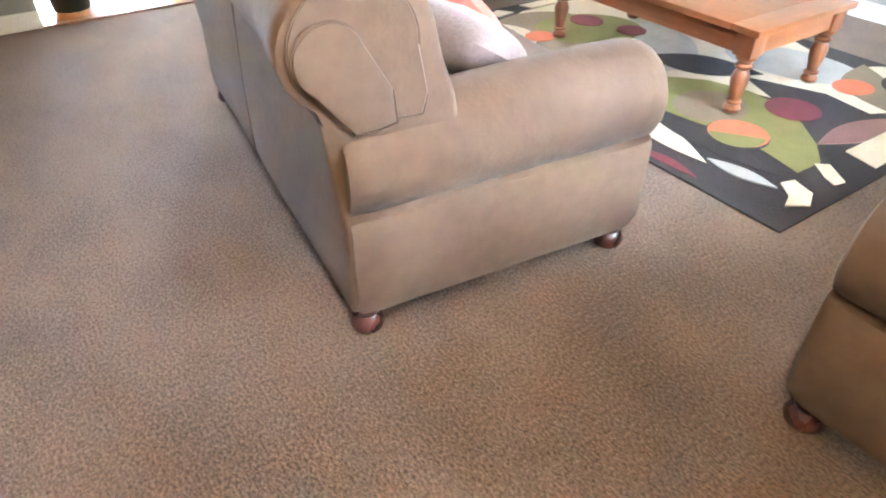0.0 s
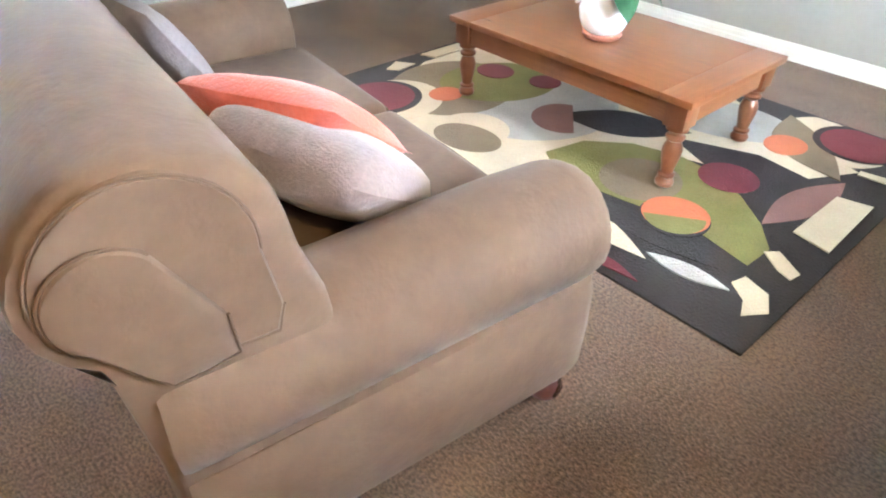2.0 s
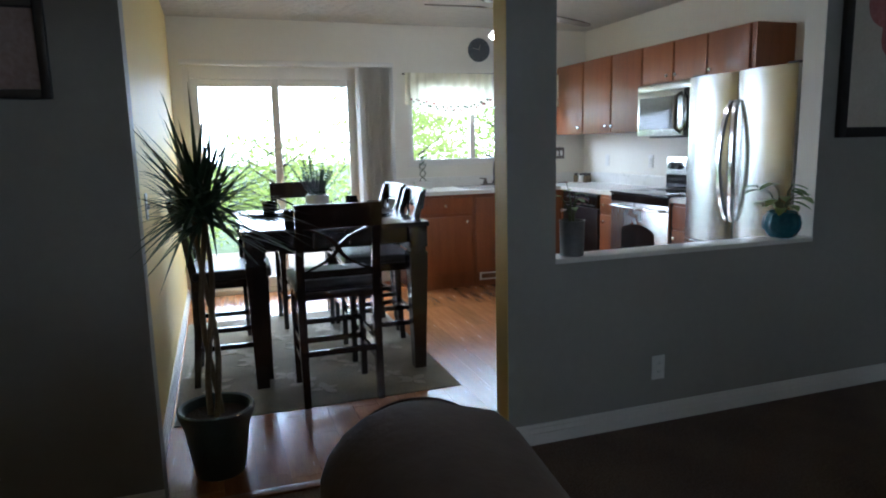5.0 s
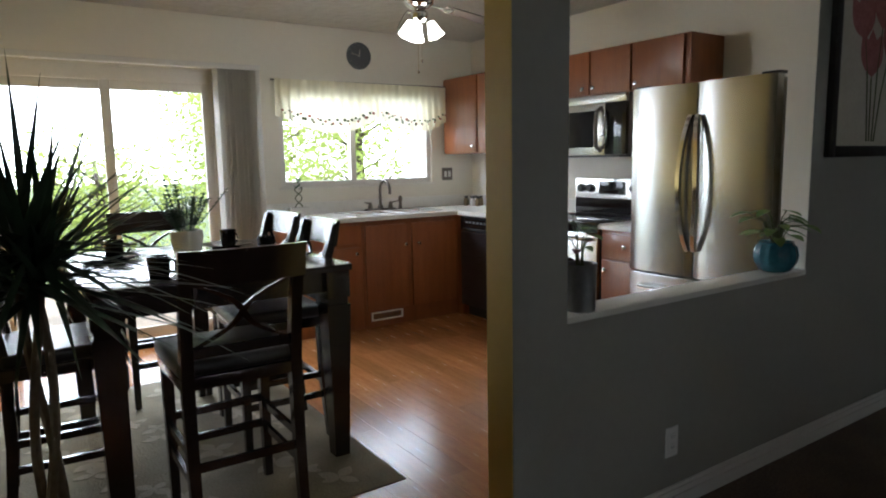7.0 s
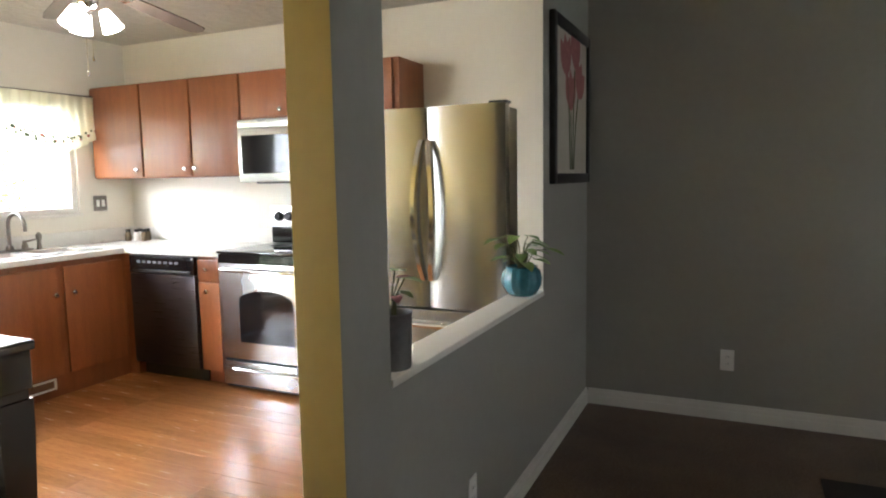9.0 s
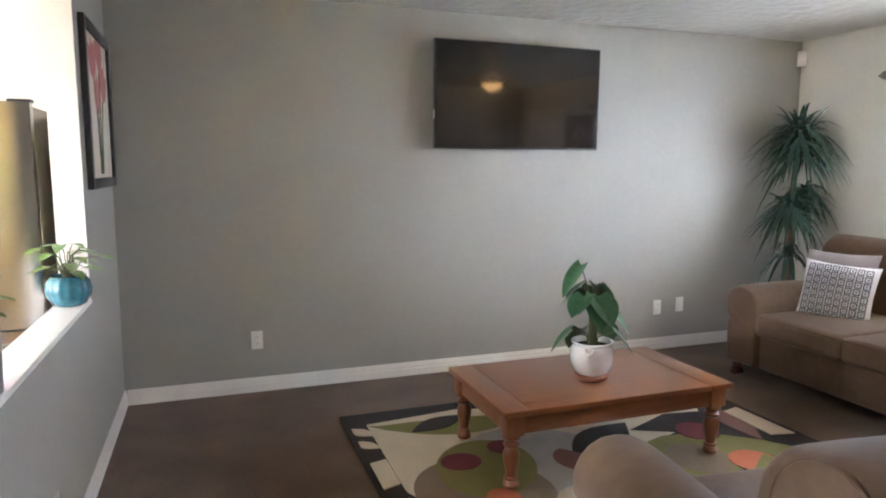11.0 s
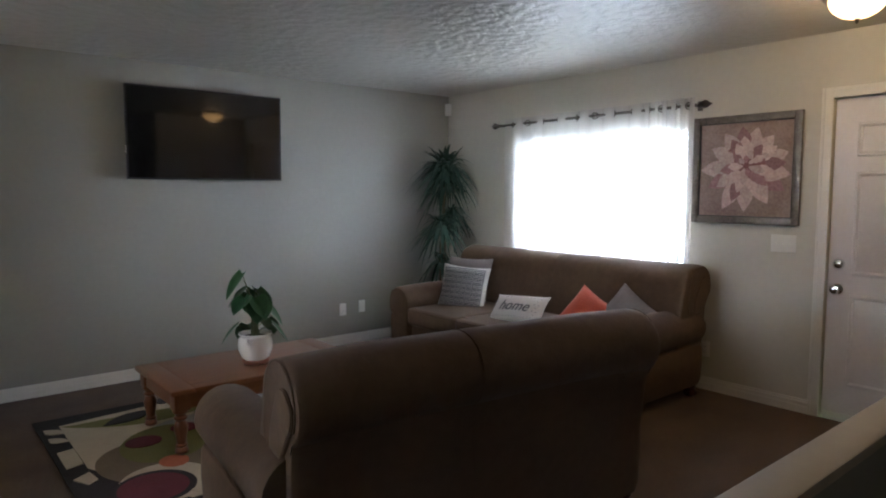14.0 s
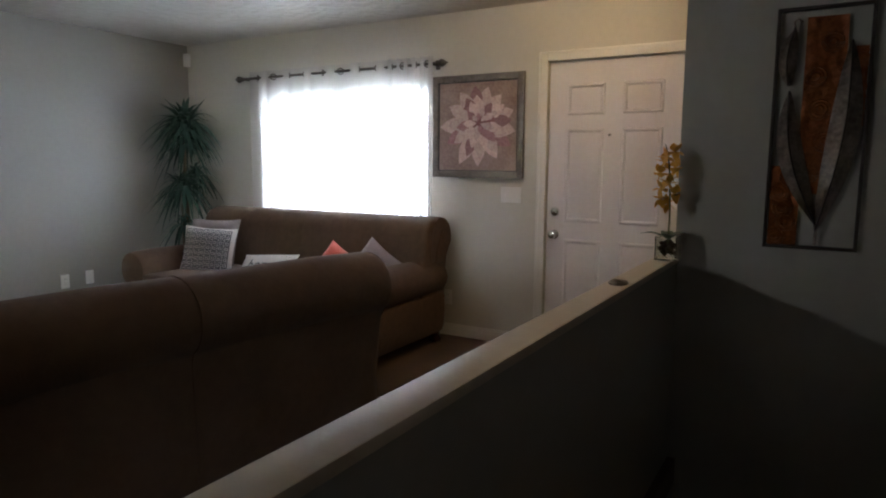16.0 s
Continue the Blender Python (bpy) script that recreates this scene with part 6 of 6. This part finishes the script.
def dining_chair(loc, rz):
    """Counter-height chair, faces +y."""
    ch = thing("dining_chair", "espresso counter-height chair with crossed back and black seat", "chair", loc, rz, "chairs round the table")
    part("seat_frame", b1(-0.215, -0.205, 0.555, 0.215, 0.205, 0.60, bevel=0.004), ESPRESSO, ch)
    bm = b1(-0.222, -0.20, 0.601, 0.222, 0.222, 0.655, bevel=0.022, seg=3)
    part("seat", bm, LEATHER, ch, "padded black seat")
    for s in (-1, 1):
        bm = bmesh.new()
        loft(bm, [[(s * 0.192 + a, y + b, z) for a, b in ((-w, -w), (w, -w), (w, w), (-w, w))] for w, y, z in ((0.017, -0.215, 0.0), (0.020, -0.19, 0.30), (0.021, -0.185, 0.60), (0.020, -0.215, 0.82), (0.018, -0.275, 1.03))])
        part("back_leg", bm, ESPRESSO, ch)
        bm = bmesh.new()
        loft(bm, [[(s * 0.188 + a, 0.182 + b, z) for a, b in ((-w, -w), (w, -w), (w, w), (-w, w))] for w, z in ((0.016, 0.0), (0.021, 0.554))])
        part("front_leg", bm, ESPRESSO, ch)
        for z in (0.20, 0.30):
            part("side_stretcher", b1(s * 0.19 - 0.009, -0.19, z, s * 0.19 + 0.009, 0.17, z + 0.028), ESPRESSO, ch, "", False)
    for y, z in ((0.182, 0.22), (0.182, 0.33), (-0.195, 0.26)):
        part("stretcher", b1(-0.175, y - 0.009, z, 0.175, y + 0.009, z + 0.03), ESPRESSO, ch, "", False)
    bm = bmesh.new()
    rings = []
    for i in range(9):
        x = -0.215 + 0.43 * i / 8
        y = -0.275 - 0.022 * math.cos(math.pi * (i / 8 - 0.5))
        rings.append([(x, y - 0.011 + 0.012, 0.925), (x, y + 0.011 + 0.012, 0.925), (x, y + 0.009 - 0.012, 1.045), (x, y - 0.009 - 0.012, 1.045)])
    loft(bm, rings)
    part("top_rail", bm, ESPRESSO, ch)
    part("lower_rail", b1(-0.175, -0.205, 0.665, 0.175, -0.187, 0.70), ESPRESSO, ch, "", False)
    for s in (-1, 1):
        bm = bmesh.new()
        rings = []
        for i in range(9):
            t = i / 8
            x = s * (-0.155 + 0.31 * t) + s * 0.03 * math.sin(2 * math.pi * t)
            y = -0.197 - 0.075 * t ** 1.3 + s * 0.006
            rings.append([(x - 0.013, y - 0.006, 0.70 + 0.225 * t), (x + 0.013, y - 0.006, 0.70 + 0.225 * t), (x + 0.013, y + 0.006, 0.70 + 0.225 * t), (x - 0.013, y + 0.006, 0.70 + 0.225 * t)])
        loft(bm, rings)
        part("cross_brace", bm, ESPRESSO, ch)
    return ch


first_chair = dining_chair((-0.98, -3.17, 0.012), 90)
for x, y, rz in ((-1.48, -3.68, -2), (-1.58, -2.80, 178), (-2.14, -2.78, 183), (-2.50, -3.12, -90)):
    copy_thing(first_chair, pose(x, y, 0.012, 0, 0, rz))

drug = thing("dining_rug", "taupe carved floral rug under the dining table", "rug", (0, 0, 0))
part("field", b1(-2.75, -4.0, -0.002, -0.785, -2.52, 0.010, bevel=0.003), DINING_RUG, drug)
rnd = random.Random(5)
for k in range(34):
    cx, cy = -0.95 - 1.65 * ((k * 0.618) % 1), -2.62 - 1.28 * ((k * 0.414 + 0.1) % 1)
    bm = bmesh.new()
    for p in range(4):
        a = 90 * p + 50 * rnd.random()
        ln = 0.06 + 0.05 * rnd.random()
        outline(bm, lens(cx, cy, cx + ln * math.cos(radians(a)), cy + ln * math.sin(radians(a)), 0.28, n=6), 0.008, 0.0125)
    part("carved_flower", bm, DINING_RUG_2, drug, "", False)

# tableware and centre plant
for k, (x, y) in enumerate(((-1.62, -2.80), (-2.08, -2.85), (-1.28, -3.12), (-1.95, -3.42))):
    pl = thing("plate", "dark stoneware dinner plate on the dining table", "plate", (x, y, 0.892), group="place settings")
    bm = bmesh.new()
    lathe(bm, [(0.07, 0.0), (0.075, 0.002), (0.135, 0.016), (0.138, 0.019), (0.130, 0.018), (0.08, 0.006), (0.001, 0.005)], 32)
    part("dish", bm, BLACK_GLOSS, pl)
    mug = thing("mug", "dark stoneware mug on the dining table", "mug", (x + 0.02, y + (0.01 if k != 2 else -0.22), 0.8975 if k != 2 else 0.892), 30 * k, "place settings")
    bm = bmesh.new()
    lathe(bm, [(0.030, 0.0), (0.038, 0.005), (0.041, 0.05), (0.043, 0.088), (0.040, 0.088), (0.037, 0.05), (0.033, 0.010), (0.001, 0.008)], 24)
    part("cup", bm, BLACK_GLOSS, mug)
    bm = bmesh.new()
    tube(bm, [(0.038, 0, 0.07), (0.062, 0, 0.068), (0.068, 0, 0.045), (0.058, 0, 0.025), (0.037, 0, 0.022)], 0.005, 6)
    part("handle", bm, BLACK_GLOSS, mug)
fern = thing("potted_plant", "feathery green plant in a pale pot on the dining table", "potted plant", (-1.75, -3.12, 0.892))
bm = bmesh.new()
lathe(bm, [(0.05, 0.0), (0.058, 0.006), (0.075, 0.10), (0.072, 0.135), (0.066, 0.135), (0.064, 0.11), (0.001, 0.11)], 24)
part("pot", bm, CERAMIC, fern)
rnd = random.Random(8)
for k in range(26):
    a = 2 * math.pi * ((k * 0.618) % 1)
    ln = 0.16 + 0.12 * rnd.random()
    el = radians(86 - 40 * (k / 26))
    bm = bmesh.new()
    base = Vector((0.02 * math.cos(a), 0.02 * math.sin(a), 0.11))
    axis = Vector((math.cos(a) * math.cos(el), math.sin(a) * math.cos(el), math.sin(el)))
    side = axis.cross(Vector((0, 0, 1))).normalized()
    for j in range(9):
        p = base + axis * ln * (0.25 + 0.75 * j / 9)
        for s in (-1, 1):
            blade(bm, p, p + side * s * 0.032 + axis * 0.020, 0.019, 0.006, 0, 3)
    tube(bm, [base, base + axis * ln * 0.5, base + axis * ln], 0.002, 4)
    part("frond", bm, LEAF, fern)

# ---- dracaena by the opening ----
dra = thing("dracaena", "spiky dracaena with braided canes in a dark plastic pot", "potted plant", (-0.26, -3.79, 0.0))
bm = bmesh.new()
lathe(bm, [(0.095, 0.0), (0.10, 0.008), (0.128, 0.20), (0.140, 0.24), (0.150, 0.262), (0.152, 0.285), (0.146, 0.290), (0.136, 0.285), (0.130, 0.245), (0.001, 0.24)], 32)
part("pot", bm, DARK_POT, dra, "dark green plastic pot")
bm = bmesh.new()
lathe(bm, [(0.131, 0.238), (0.130, 0.246), (0.001, 0.25)], 24)
part("soil", bm, SOIL, dra)
for k in range(3):
    bm = bmesh.new()
    tube(bm, [(0.024 * math.cos(2.1 * k + 5 * i / 10), 0.024 * math.sin(2.1 * k + 5 * i / 10), 0.24 + 0.83 * i / 10) for i in range(11)], 0.013, 7, 0.010)
    part("cane", bm, CANE, dra)
rnd = random.Random(17)
for k in range(190):
    a = 2 * math.pi * ((k * 0.618034) % 1)
    el = math.asin(1 - 1.38 * (k + 0.5) / 190) + 0.12 * (rnd.random() - 0.5)
    ln = 0.32 + 0.20 * rnd.random()
    head = Vector((0.03 * math.cos(2.1 * (k % 3)), 0.03 * math.sin(2.1 * (k % 3)), 1.04 + 0.11 * rnd.random()))
    tip = head + Vector((math.cos(a) * math.cos(el) * 0.95, math.sin(a) * math.cos(el) * 0.95, math.sin(el) * 0.95)) * ln
    tip.y = max(tip.y, -0.215)
    bm = bmesh.new()
    blade(bm, head, tip, 0.016 + 0.008 * rnd.random(), 0.02 + 0.08 * rnd.random() * math.cos(el), 0.03 * (rnd.random() - 0.5), 6, 0.3, 0.5)
    part("leaf", bm, SPIKE_LEAF, dra)
thermo = wall_plate("light_switch", "white light switch on the dining wall", "light switch", -0.75, -4.0295, 1.08, 180, "switch", 1)

# ---- outside ----
# Glowing ring stands in for hazy sky, added to light the rooms sideways.
HAZE = glow("sky_ring_glow", (0.93, 0.96, 1.0), 5.0)
bm = bmesh.new()
loft(bm, [[(90 * math.cos(2 * math.pi * i / 64), 90 * math.sin(2 * math.pi * i / 64), z) for i in range(64)] for z in (-1.0, 60.0)], caps=False)
structure("backdrop", bm, HAZE, "glowing ring added for bright hazy sky along the horizon")
structure("ground", b1(-400, -400, -1.05, 400, 400, -1.0), GROUND, "green lawn outside", False)
bm = bmesh.new()
for k in range(18):
    box(bm, KX - T - 0.12 - 0.142 * (k + 1), -5.2, -0.06, KX - T - 0.128 - 0.142 * k, 0.6, -0.03)
structure("deck", bm, DECK, "weathered deck boards outside the sliding door", False)
structure("deck_base", b1(KX - T - 2.7, -5.2, -1.0, KX - T - 0.01, 0.6, -0.07), DECK, "", False)


def tree(x, y, height, spread, seed, leaves):
    rnd = random.Random(seed)
    tr = thing("tree", "leafy green tree in bright daylight outside the kitchen", "tree", (x, y, -1.0), group="garden trees")
    bm = bmesh.new()
    tube(bm, [(0, 0, 0), (0.05, 0.03, height * 0.3), (-0.04, 0.08, height * 0.6), (0.02, 0.02, height * 0.9)], 0.14, 9, 0.03)
    tips = []
    for k in range(16):
        z = height * (0.25 + 0.62 * k / 16)
        a = 2.4 * k + rnd.random()
        r = spread * (0.55 + 0.45 * rnd.random()) * (1 - 0.35 * k / 16)
        end = Vector((r * math.cos(a), r * math.sin(a), z + 0.35 * r))
        mid = Vector((0.5 * r * math.cos(a), 0.5 * r * math.sin(a), z + 0.1 * r + 0.1 * (rnd.random() - 0.5)))
        tube(bm, [(0, 0, z - 0.1), mid, end], 0.035, 6, 0.008)
        tips += [mid, end, (mid + end) / 2]
    part("trunk", bm, BARK, tr)
    bm = bmesh.new()
    for k in range(leaves):
        c = tips[k % len(tips)] + Vector((rnd.gauss(0, 0.36), rnd.gauss(0, 0.36), rnd.gauss(0, 0.30)))
        u = Vector((rnd.gauss(0, 1), rnd.gauss(0, 1), rnd.gauss(0, 0.6))).normalized()
        w = u.cross(Vector((rnd.gauss(0, 1), rnd.gauss(0, 1), rnd.gauss(0, 1)))).normalized()
        s = 0.038 + 0.03 * rnd.random()
        bm.faces.new([bm.verts.new(c + q) for q in (-u * s, w * s * 0.45, u * s, -w * s * 0.45)])
    part("crown", bm, TREE_LEAF, tr, "", False)


for k, (x, y) in enumerate(((-8.6, -0.6), (-9.4, 1.6), (-10.2, -2.6), (-12.0, -4.6), (-12.5, 0.4), (-14.0, -7.5))):
    tree(x, y, 4.6 + 0.5 * (k % 3) if y > -2 else 2.2 + 0.25 * (k % 3), 1.5, 30 + k, 6500 if y > -2 else 4200)

# ---- laminate planks, laid along the room ----
plank_meshes = []
PW = 0.127
for ln in (1.19, 0.62, 0.86):
    bm = bmesh.new()
    box(bm, 0.0006, 0.0006, -0.003, ln - 0.0006, PW - 0.0006, 0.0045)
    plank_meshes.append((ln, mesh_of(bm, LAMINATE, False)))
floor_k = bpy.data.objects["floor_kitchen"]
rnd = random.Random(12)
y = -4.03
row = 0
while y + PW <= 0.0:
    x = KX + 0.002
    k = row * 2
    while x < -0.02 - 0.05:
        room = -0.021 - x
        fit_ = [(ln, me) for ln, me in plank_meshes if ln <= room]
        if not fit_:
            bm = b1(0.0006, 0.0006, -0.003, room - 0.0006, PW - 0.0006, 0.0045)
            ln, me = room, mesh_of(bm, LAMINATE, False)
        else:
            ln, me = fit_[0] if (k % 3 and len(fit_) == 3) else fit_[(row + k) % len(fit_)]
        ob = new("plank", me)
        ob.location = (x, y, 0)
        ob.parent = floor_k
        x += ln
        k += 1
    y += PW
    row += 1
